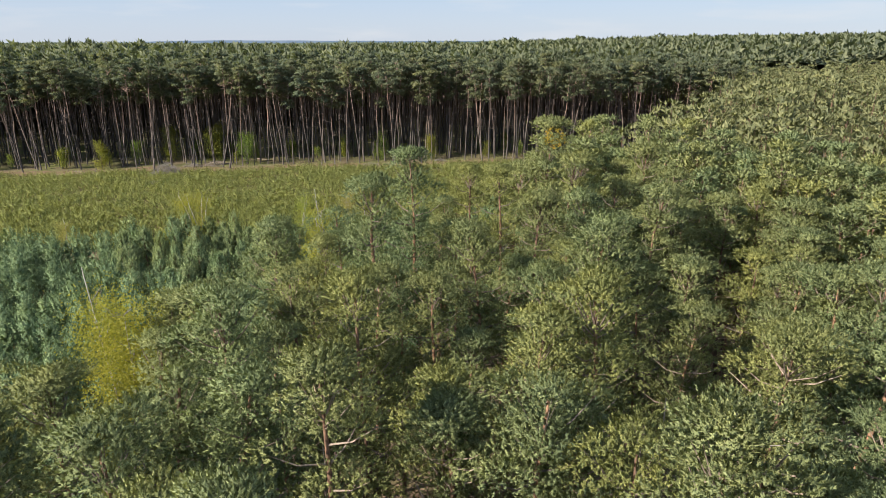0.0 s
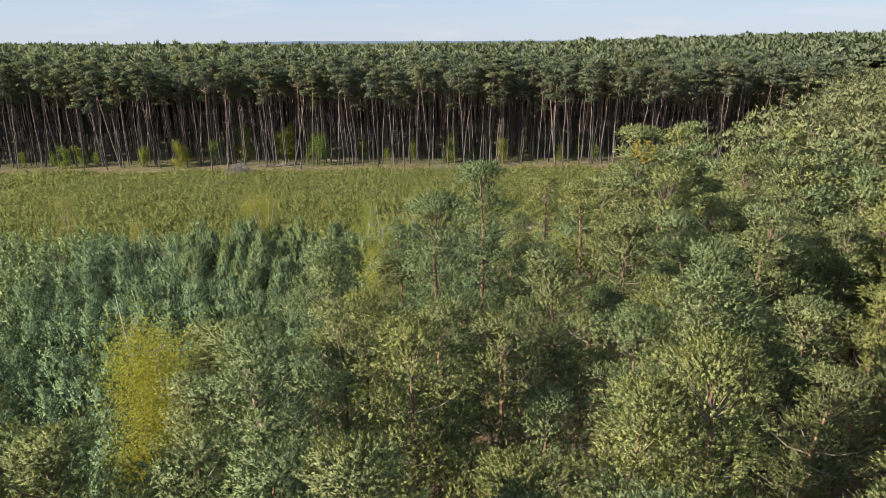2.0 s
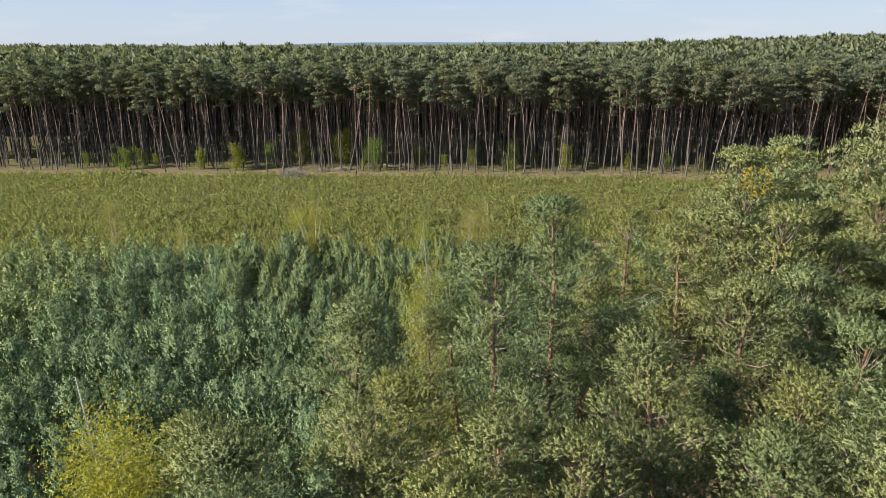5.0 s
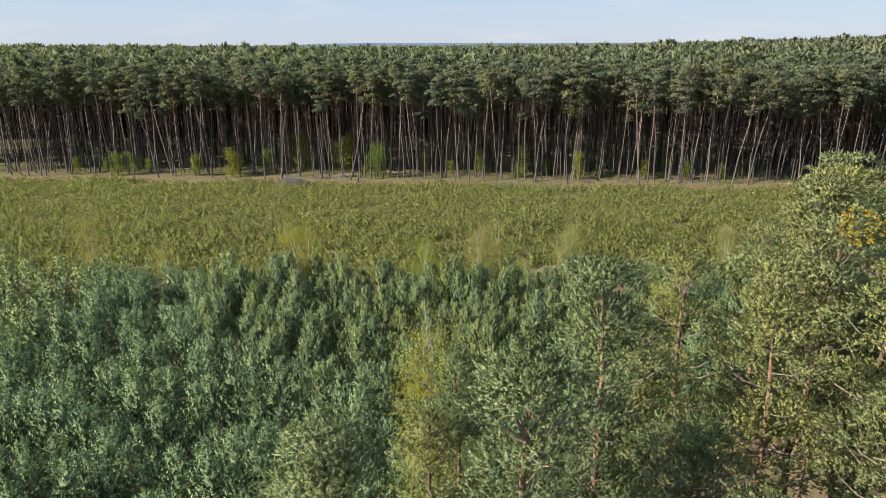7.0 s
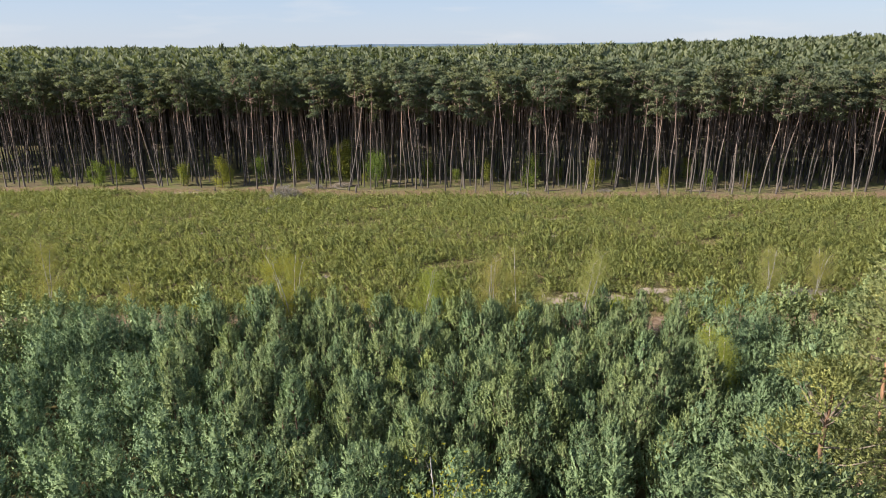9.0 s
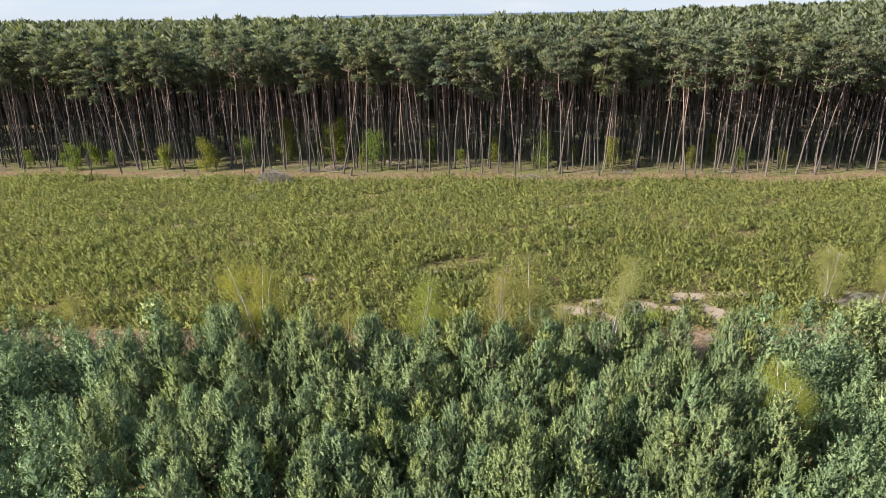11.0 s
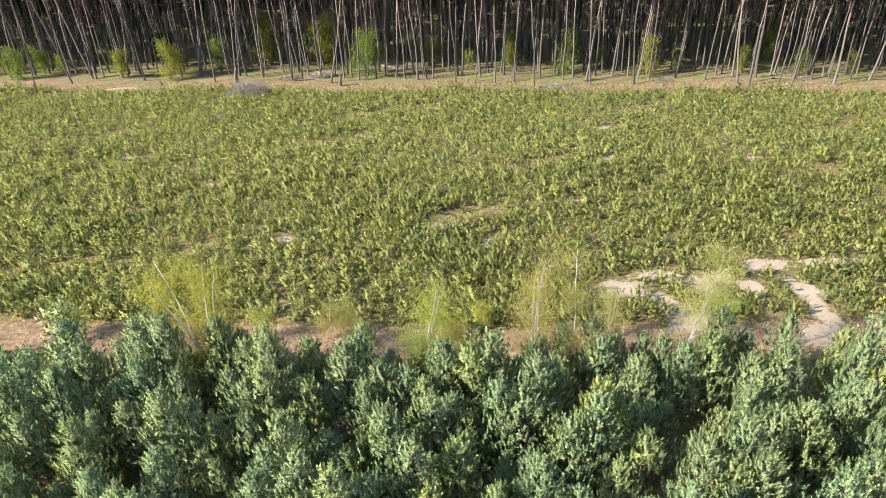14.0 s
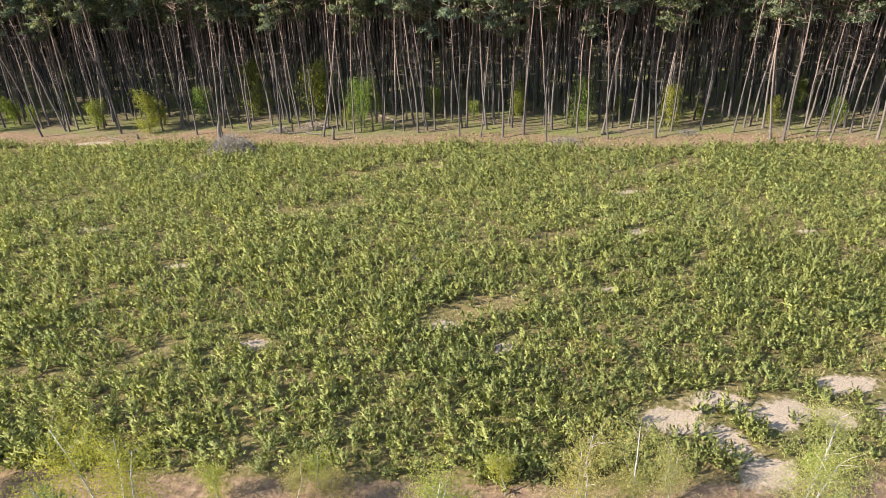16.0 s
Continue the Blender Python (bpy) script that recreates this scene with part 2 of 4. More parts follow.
def bristles(rng, centre, axis, normal, length, radius, m=10, width=0.6, flat=0.5):
    """Bottle-brush shoots: needles set in a spiral round an upright axis. Gives verts, faces, normals."""
    n = len(centre)
    d = unit(axis)
    length = np.broadcast_to(length, (n,)) * rng.uniform(0.7, 1.3, n)
    radius = np.broadcast_to(radius, (n,)) * rng.uniform(0.8, 1.2, n)
    u = unit(np.cross(d, rng.normal(size=(n, 3))))
    w = np.cross(d, u)
    t = np.linspace(0.0, 0.92, m)
    p = centre[:, None] + d[:, None] * (length[:, None] * t)[:, :, None]
    ang = np.arange(m) * 2.4 + rng.uniform(0, 6.28, (n, 1)) + rng.normal(size=(n, m)) * 0.3
    out = np.cos(ang)[:, :, None] * u[:, None] + np.sin(ang)[:, :, None] * w[:, None]
    across = -np.sin(ang)[:, :, None] * u[:, None] + np.cos(ang)[:, :, None] * w[:, None]
    reach = unit(out * (1.0 - 0.6 * t)[None, :, None] + d[:, None] * 0.75) * (radius[:, None] * (1.35 - 0.45 * t)[None])[:, :, None] * rng.uniform(0.75, 1.25, (n, m, 1))
    half = across * (radius[:, None, None] * width * 0.5)
    verts = np.stack([p + half, p - half, p + reach], 2).reshape(-1, 3)
    norm = unit(out * 0.55 + unit(normal)[:, None] * 0.75)
    norms = np.stack([norm, norm, unit(norm + 0.4 * d[:, None])], 2).reshape(-1, 3)
    return facing(verts, np.arange(n * m * 3).reshape(-1, 3), norms, flat)


def merged(a, b):
    return np.concatenate([a[0], b[0]]), np.concatenate([a[1], b[1] + len(a[0])]), np.concatenate([a[2], b[2]])


def ball(rng, n):
    return unit(rng.normal(size=(n, 3))) * rng.uniform(0.3, 1, (n, 1)) ** 0.5


def part(name, me, parent, label=""):
    ob = new(name, me)
    ob.parent = parent
    return tagged(ob, label)


def bent(rng, h, steps, wander, lean=(0, 0)):
    z = np.linspace(0, 1, steps)
    xy = np.cumsum(rng.normal(size=(steps, 2)) * wander, 0)
    xy -= xy[0]
    return np.column_stack([xy + np.outer(z ** 1.3, lean) * h, z * h])


def at_height(line, z):
    return np.array([np.interp(z, line[:, 2], line[:, 0]), np.interp(z, line[:, 2], line[:, 1]), z])


def pine_geometry(rng, h, base, radius, profile, pads, per_pad, pad, leaf, trunk_r, blades=3, dead=6, sides=6, wander=0.10, lean=(0, 0), limb_sides=3, up=0.5, spread=0.5, brush=0):
    """Trunk, limbs and crown of one pine: limbs that end in domed pads of needle tufts."""
    line = bent(rng, h * 0.93, 9, wander, lean)
    rad = trunk_r * (1 - line[:, 2] / h) ** 0.7 + 0.015
    rad[0] *= 1.25
    limbs, cen, axis, norm = [], [], [], []
    az = rng.uniform(0, 6.28)
    for f in np.sort(1 - rng.uniform(0, 1, pads) ** 1.1):
        az += 2.4 + rng.normal() * 0.35
        z = base + f * (h - base)
        r = radius * profile(f) * rng.uniform(0.08, 1.1)
        out = np.array([math.cos(az), math.sin(az), 0])
        root = at_height(line, max(min(z, h * 0.9) - 0.35 * r - 0.2, base * 0.9))
        tip = at_height(line, min(z, h * 0.95)) + out * r
        mid_p = root * 0.45 + tip * 0.55 + np.array([0, 0, -0.12 * r])
        limbs.append(([root, mid_p, tip], [0.012 + 0.022 * r, 0.008 + 0.014 * r, 0.008]))
        size = rng.uniform(0.62, 1.35)
        count = max(4, int(per_pad * size * size))
        b = ball(rng, count)
        b[:, 2] = np.where(b[:, 2] < -0.15, -b[:, 2], b[:, 2])
        cen.append(tip - out * pad[0] * 0.3 + b * np.array([pad[0], pad[0], pad[1]]) * size)
        axis.append(b * 0.8 + out * 0.3 + np.array([0, 0, up]))
        norm.append(b * np.array([1, 1, 1.3]) + out * 0.25 + np.array([0, 0, 0.15]) + 0.22 * rng.normal(size=b.shape))
    for _ in range(dead):
        z = rng.uniform(base * 0.45, base * 1.05)
        a = rng.uniform(0, 6.28)
        root = at_height(line, z)
        r = rng.uniform(0.4, 1.0) * radius * 0.8
        tip = root + np.array([math.cos(a) * r, math.sin(a) * r, rng.uniform(-0.1, 0.5) * r])
        limbs.append(([root, (root + tip) / 2 + rng.normal(size=3) * 0.12, tip], [0.03, 0.02, 0.006]))
    cen, axis, norm = np.concatenate(cen), np.concatenate(axis), np.concatenate(norm)
    if brush:
        crown = bristles(rng, cen, axis + 0.35 * rng.normal(size=axis.shape), norm, leaf[0], leaf[1], brush, 0.5, 0.25)
    else:
        crown = sprigs(rng, cen, axis, norm, leaf[0], leaf[1], blades, spread)
    return tubes([(line, rad)], sides), tubes(limbs, limb_sides), crown


def tree_thing(name, geo, mats, label, category, group):
    root = tagged(new(name), label, category, group)
    (tv, tf), (lv, lf), (cv, cf, *cn) = geo
    part("trunk", mesh_of("trunk", tv, tf, [mats[0]], smooth=True), root)
    tagged(part("branching", mesh_of("branching", lv, lf, [mats[2] if len(mats) > 2 else mats[0]], smooth=True), root), kind="stuff")
    tagged(part("crown", mesh_of("crown", cv, cf, [mats[1]], normals=cn[0] if cn else None), root), kind="stuff")
    return root


def stand_pose(x, y, z, s, turn, sz=None):
    return Matrix.LocRotScale((x, y, z), Euler((0, 0, turn)), (s, s, sz or s))


def copy_to(ob, m):
    """A copy of a placed thing at the pose m, whose scale stands for itself."""
    k = ob.scale
    return copy_thing(ob, m @ Matrix.Diagonal((1 / k[0], 1 / k[1], 1 / k[2], 1)))


def scatter(rng, x0, x1, y0, y1, step, jitter=0.42, keep=1.0):
    xs, ys = np.arange(x0, x1, step), np.arange(y0, y1, step)
    g = np.stack(np.meshgrid(xs, ys), -1).reshape(-1, 2)
    g[:, 0] += step * 0.5 * (np.round((g[:, 1] - y0) / step) % 2)
    g = g + rng.uniform(-jitter, jitter, g.shape) * step
    return g[rng.uniform(size=len(g)) < keep]


def many(rng, protos, places, sizes):
    """Joins turned and scaled copies of (verts, faces[, normals]) prototypes at places into one big mesh."""
    vs, fs, ns, off = [], [], [], 0
    for (x, y, z), s in zip(places, sizes):
        v, f, *n = protos[rng.integers(len(protos))]
        a = rng.uniform(0, 6.28)
        c, sn = math.cos(a), math.sin(a)
        r = np.array([[c, sn, 0], [-sn, c, 0], [0, 0, 1]])
        vs.append((v @ r) * s + (x, y, z))
        fs.append(f + off)
        ns += [q @ r for q in n]
        off += len(v)
    out = (np.concatenate(vs), np.concatenate(fs))
    return (*out, np.concatenate(ns)) if ns else out


def stuff(name, geo, material, label, category, smooth=False):
    v, f, *n = geo
    me = mesh_of(name, v, f, [material], smooth=smooth, normals=n[0] if n else None)
    return tagged(new(name, me), label, category, kind="stuff")


def smooth01(v, a, b):
    t = np.clip((np.asarray(v, float) - a) / (b - a), 0, 1)
    return t * t * (3 - 2 * t)


def terrain(x, y):
    """Ground height: level round the clearing, a low rise far behind and to the east."""
    far = smooth01(np.hypot(x, y), 140, 900)
    east = smooth01(x, 60, 420) * smooth01(np.hypot(x, y + 80), 130, 420)
    return 6.0 * far + 5.5 * east


def stand_edge(x):
    """The pine stand's border: it stands on the near side of this line."""
    return np.where(x < -6, -128.5 + 0.02 * x, np.maximum(-128.5 + 0.0 * x, 0.93 * x - 119.0))


def forest_edge(x):
    return -1.2 - 0.115 * np.clip(x, -90, 70) + 1.0 * np.sin(x * 0.17)


def track_line(x):
    return -65.7 - 0.085 * np.clip(x, -40, 10)


# ---- ground ----
def ground_material():
    m, nt, p = shader("ground_soil")

    def attr(n):
        a = nt.nodes.new("ShaderNodeAttribute")
        a.attribute_name = n
        return a.outputs["Fac"]

    def sharpen(fac, n, lo, hi):
        add = nt.nodes.new("ShaderNodeMath")
        add.operation = "ADD"
        nt.links.new(fac, add.inputs[0])
        nt.links.new(n, add.inputs[1])
        mr = nt.nodes.new("ShaderNodeMapRange")
        mr.inputs[1].default_value, mr.inputs[2].default_value = lo, hi
        nt.links.new(add.outputs[0], mr.inputs[0])
        return mr.outputs[0]

    fine = noise_tex(nt, 2.6, 8, 0.7)
    broad = noise_tex(nt, 0.16, 5, 0.6)
    grain = noise_tex(nt, 9.0, 4, 0.7)
    grass = ramp(nt, fine, [(0.3, (0.060, 0.048, 0.024)), (0.5, (0.125, 0.100, 0.050)), (0.7, (0.25, 0.195, 0.112))])
    grass = mix(nt, grass, ramp(nt, broad, [(0.35, (0.75, 0.85, 0.6)), (0.65, (1.2, 1.1, 1.0))]), 1.0, "MULTIPLY")
    litter = ramp(nt, fine, [(0.3, (0.095, 0.060, 0.038)), (0.55, (0.22, 0.145, 0.092)), (0.75, (0.35, 0.255, 0.17))])
    moss = ramp(nt, broad, [(0.40, (0.16, 0.122, 0.082)), (0.62, (0.135, 0.140, 0.052))])
    moss = mix(nt, moss, ramp(nt, grain, [(0.3, (0.55, 0.55, 0.5)), (0.7, (1.4, 1.4, 1.3))]), 1.0, "MULTIPLY")
    sand = ramp(nt, grain, [(0.3, (0.22, 0.165, 0.12)), (0.6, (0.33, 0.26, 0.195)), (0.8, (0.41, 0.335, 0.26))])
    col = mix(nt, grass, moss, sharpen(attr("moss"), fine, 0.9, 1.1))
    col = mix(nt, col, litter, sharpen(attr("litter"), fine, 0.88, 1.12))
    col = mix(nt, col, sand, sharpen(attr("sand"), fine, 1.04, 1.22))
    nt.links.new(col, p.inputs["Base Color"])
    p.inputs["Roughness"].default_value = 0.95
    p.inputs["Specular IOR Level"].default_value = 0.1
    bump = nt.nodes.new("ShaderNodeBump")
    bump.inputs["Strength"].default_value, bump.inputs["Distance"].default_value = 0.8, 0.12
    nt.links.new(fine, bump.inputs["Height"])
    nt.links.new(bump.outputs[0], p.inputs["Normal"])
    return m


def wave_noise(x, y, s, seed):
    r = np.random.default_rng(seed)
    out = np.zeros_like(x, float)
    for k in range(7):
        a, ph = r.uniform(0, 6.28), r.uniform(0, 6.28)
        f = s * 1.35 ** k
        out += np.sin((x * math.cos(a) + y * math.sin(a)) * f + ph) / (1 + 0.5 * k)
    return out / 2.6


SAND = [(15.4, -60.3, 1.7, 1.1), (18.6, -58.9, 2.3, 1.0), (22.3, -60.1, 1.9, 1.2), (27.5, -57.6, 2.1, 0.9), (18.3, -62.4, 1.0, 1.7), (19.3, -64.3, 1.7, 1.2), (25.4, -60.6, 1.1, 0.9),
        (28.9, -62.5, 1.0, 3.0), (27.6, -66.5, 2.2, 1.2), (2.6, -49.3, 1.3, 0.8), (15.7, -45.0, 0.9, 0.5), (-0.1, -38.9, 0.8, 0.5), (-0.5, -42.8, 1.2, 0.5), (-11.2, -50.9, 1.0, 0.6),
        (6.7, -52.4, 0.7, 0.7), (23.0, -24.9, 1.6, 0.7), (21.3, -34.7, 1.1, 0.6), (-32.6, -29.8, 1.8, 0.5), (2.9, -14.8, 1.0, 0.6), (-46.6, -0.4, 3.0, 0.8), (44.0, -59.5, 4.0, 1.6),
        (33.5, -57.5, 2.6, 0.8), (-20.8, -38.4, 1.2, 0.5), (37.0, -36.0, 1.0, 0.4)]
PATCHES = np.array(SAND)


def sand_amount(x, y):
    out = np.zeros_like(x, float)
    for cx, cy, rx, ry in PATCHES:
        d = np.hypot((x - cx) / rx, (y - cy) / ry) + 0.4 * wave_noise(x, y, 1.5, 27)
        out = np.maximum(out, 1.38 - 0.75 * d)
    return np.clip(out, 0, 1)


def track_amount(x, y):
    return np.clip(1.75 - np.abs(y - track_line(x)) / 1.3, 0, 1)


def axis_steps(lo, hi, step, far):
    out, d, v = list(np.arange(lo, hi + step, step)), step, hi
    tail, v, d = [], hi + step, step
    while v < far:
        d *= 1.28
        v += d
        tail.append(v)
    head, v, d = [], lo, step
    while v > -far:
        d *= 1.28
        v -= d
        head.append(v)
    return np.array(head[::-1] + out + tail)


def build_ground():
    gx, gy = axis_steps(-80, 80, 0.8, 4500), axis_steps(-145, 25, 0.65, 4500)
    x, y = np.meshgrid(gx, gy)
    near = 1 - smooth01(np.hypot(x, y + 60), 110, 200)
    z = terrain(x, y) + near * (0.10 * wave_noise(x, y, 0.5, 3) + 0.05 * wave_noise(x, y, 1.6, 4))
    ny, nx = x.shape
    i, j = np.meshgrid(np.arange(ny - 1), np.arange(nx - 1), indexing="ij")
    a = (i * nx + j).ravel()
    faces = np.stack([a, a + 1, a + nx + 1, a + nx], -1)
    fx = forest_edge(x)
    moss = smooth01(y - fx, -2.5, 2.0) + (y < stand_edge(x) + 3)
    litter = np.clip(track_amount(x, y) + np.clip(1.3 - np.abs(y - fx + 2.5) / 4.5, 0, 1) * 0.60
                     + 0.55 * smooth01(wave_noise(x, y, 0.35, 9), 0.3, 0.9) * (y < -66) + 0.5 * (y < stand_edge(x) + 2) + 0.35 * smooth01(wave_noise(x, y, 0.5, 12), 0.2, 0.9), 0, 1)
    me = mesh_of("ground", np.stack([x, y, z], -1), faces, [ground_material()], smooth=True,
                 attrs=[("moss", np.clip(moss, 0, 1).ravel()), ("litter", litter.ravel()), ("sand", sand_amount(x, y).ravel())])
    tagged(new("ground", me), "sandy heath ground with dry grass, moss and needle litter", "ground", kind="structure")


build_ground()


def ground_z(x, y):
    return float(terrain(np.float64(x), np.float64(y)))


# ---- old pine forest behind the clearing ----
def old_profile(f):
    return 0.55 + 0.6 * math.sin(math.pi * min(1, f * 0.85 + 0.12))


FRONT_TRUNKS = ((-59.0, -0.9), (-55.7, 3.9), (-44.2, 4.3), (-32.3, 2.2), (-28.4, 1.3), (-19.9, 1.3), (-18.3, 1.9), (-13.5, -0.6), (0.0, -0.4), (5.8, -3.0), (8.7, -3.3), (11.7, -3.9),
                (14.7, -3.2), (17.2, -7.2), (25.7, -6.2), (32.1, -6.4), (43.1, -5.3), (46.6, -8.5), (47.9, -9.3), (52.8, -8.2), (53.8, -9.8), (59.9, -10.0), (63.7, -7.5))


def old_pines():
    rng = np.random.default_rng(11)
    protos = []
    for k in range(10):
        h = rng.uniform(21.0, 24.5)
        geo = pine_geometry(rng, h, h - rng.uniform(3.6, 9.0), rng.uniform(1.6, 2.6), old_profile, 20, 23, (0.85, 0.34), (0.38, 0.15), rng.uniform(0.09, 0.145),
                            blades=5, dead=22, sides=6, wander=0.13, lean=rng.normal(size=2) * 0.04, spread=0.7)
        protos.append(tree_thing("scots_pine", geo, (BARK_OLD, NEEDLE_OLD), "tall slender old pine with a bare trunk at the clearing's edge", "tree", "old pines at the forest edge"))
    spots = scatter(rng, -112, 118, -14, 18, 2.5, 0.48, 0.92)
    front = np.array(FRONT_TRUNKS)
    gap = np.min(np.hypot(spots[:, None, 0] - front[None, :, 0], spots[:, None, 1] - front[None, :, 1]), axis=1)
    behind = spots[:, 1] - forest_edge(spots[:, 0])
    spots = spots[(behind > np.where(np.abs(spots[:, 0]) < 62, 1.5, 0.0)) & (gap > 1.5)]
    order = np.argsort(spots[:, 1] - forest_edge(spots[:, 0]) + 0.12 * np.abs(spots[:, 0]))
    cut = 300 - len(front)
    near, rest = np.concatenate([front, spots[order[:cut]]]), spots[order[cut:]]
    for i, (x, y) in enumerate(near):
        s = rng.uniform(0.88, 1.08)
        m = stand_pose(x, y, ground_z(x, y) - 0.05, s, rng.uniform(0, 6.28)) @ pose(0, 0, 0, rng.normal() * 2.3, rng.normal() * 2.3, 0)
        if i < len(protos):
            protos[i].matrix_basis = m
        else:
            copy_to(protos[i % len(protos)], m)
    # the trees further in, joined
    tr, cr = [], []
    for k in range(6):
        h = rng.uniform(21, 25)
        t, l, c = pine_geometry(rng, h, h - rng.uniform(3.0, 7.0), 2.0, old_profile, 10, 8, (1.0, 0.42), (0.70, 0.42), 0.125, blades=3, dead=1, sides=4, wander=0.16, spread=0.6)
        tr.append(t)
        cr.append(c)
    deep = scatter(rng, -135, 145, 18, 60, 2.9, 0.47, 0.86)
    spots = np.concatenate([rest, deep])
    places = [(x, y, ground_z(x, y)) for x, y in spots]
    sizes = rng.uniform(0.86, 1.08, len(places))
    r1, r2 = np.random.default_rng(5), np.random.default_rng(5)
    stuff("forest_trunks", many(r1, tr, places, sizes), BARK_OLD, "dense bare pine trunks inside the dark forest", "tree trunks", True)
    stuff("forest_crowns", many(r2, cr, places, sizes), NEEDLE_OLD, "dense green canopy of the old pine forest", "tree crowns")


def far_woods():
    """Canopy of the forest that runs to the horizon: tufted crowns, then an uneven sheet."""
    rng = np.random.default_rng(21)
    protos = []
    for k in range(6):
        b = ball(rng, 11)
        b[:, 2] = np.abs(b[:, 2]) * 0.9
        c = b * np.array([1.9, 1.9, 2.4])
        protos.append(sprigs(rng, c, b + np.array([0, 0, 0.6]), b + np.array([0, 0, 0.4]), 1.8, 1.3, 3, 0.6))
    parts_ = [scatter(rng, -230, 330, 60, 170, 3.9, 0.46, 0.97)]
    d = scatter(rng, -450, 700, 170, 430, 6.4, 0.46, 0.97)
    east = scatter(rng, 235, 560, -70, 172, 6.0, 0.46, 0.97)
    spots = np.concatenate([parts_[0], d, east])
    spots = spots[(spots[:, 0] < 1.3 * (spots[:, 1] + 165)) & (spots[:, 0] > -0.9 * (spots[:, 1] + 165))]
    places = [(x, y, ground_z(x, y) + 20.0 + rng.normal() * 1.25) for x, y in spots]
    sizes = np.where((spots[:, 1] < 165) & (spots[:, 0] < 240), 1.0, 1.5) * rng.uniform(0.85, 1.25, len(spots))
    stuff("far_woods", many(rng, protos, places, sizes), NEEDLE_OLD, "pine canopy stretching away behind the clearing", "forest")
    gx = np.concatenate([np.linspace(-4200, -700, 45), np.linspace(-660, 900, 90), np.linspace(950, 4400, 45)])
    gy = np.concatenate([np.linspace(-400, 40, 24), np.linspace(60, 700, 60), np.geomspace(720, 4400, 50)])
    x, y = np.meshgrid(gx, gy)
    z = terrain(x, y) + 19.0 + 0.9 * rng.normal(size=x.shape) + 1.2 * wave_noise(x, y, 0.02, 31) + 12 * smooth01(y, 1500, 4200) * (0.6 + 0.4 * wave_noise(x, y, 0.002, 32))
    ny, nx = x.shape
    i, j = np.meshgrid(np.arange(ny - 1), np.arange(nx - 1), indexing="ij")
    a = (i * nx + j)[(gy[:-1, None] >= 60) | (gx[None, :-1] > 240)]
    m, nt, p = shader("far_canopy")
    n = noise_tex(nt, 0.22, 6, 0.7)
    n2 = noise_tex(nt, 0.012, 4)
    col = ramp(nt, n, [(0.35, (0.025, 0.045, 0.026)), (0.65, (0.085, 0.115, 0.055))])
    col = mix(nt, col, ramp(nt, n2, [(0.35, (0.8, 0.9, 1.05)), (0.65, (1.15, 1.1, 0.9))]), 1.0, "MULTIPLY")
    nt.links.new(col, p.inputs["Base Color"])
    p.inputs["Roughness"].default_value = 1.0
    tagged(new("backdrop", mesh_of("backdrop", np.stack([x, y, z], -1), np.stack([a, a + 1, a + nx + 1, a + nx], -1), [m])),
           "distant unbroken pine forest reaching the horizon", "forest", kind="structure")


def far_hills():
    """A faint line of hills beyond the forest, distance haze painted in as blue."""
    x = np.linspace(-2600, 4300, 120)
    top = 30 + 20 * smooth01(x, -1500, -300) * (1 - 0.7 * smooth01(x, 1500, 3600)) + 3.5 * wave_noise(x, x * 0, 0.004, 51)
    v = np.concatenate([np.column_stack([x, 4450 + 0 * x, top]), np.column_stack([x, 4450 + 0 * x, 0 * x - 20]), np.column_stack([x, 4700 + 0 * x, 0 * x - 20])])
    n = len(x)
    i = np.arange(n - 1)
    f = np.concatenate([np.stack([i + n, i + n + 1, i + 1, i], -1), np.stack([i, i + 1, i + 2 * n + 1, i + 2 * n], -1)])
    m, nt, p = shader("hills_far")
    nt.links.new(ramp(nt, noise_tex(nt, 0.01, 4), [(0.35, (0.085, 0.125, 0.185)), (0.65, (0.125, 0.165, 0.22))]), p.inputs["Base Color"])
    p.inputs["Roughness"].default_value = 1.0
    tagged(new("backdrop_hills", mesh_of("backdrop_hills", v, f, [m])), "low hills on the horizon, coloured blue for distance haze", "hills", kind="structure")


# ---- pine stand under the camera ----
def mid_profile(f):
    return 1.05 - 0.75 * f ** 1.6 if f > 0.25 else 0.65 + 1.4 * f


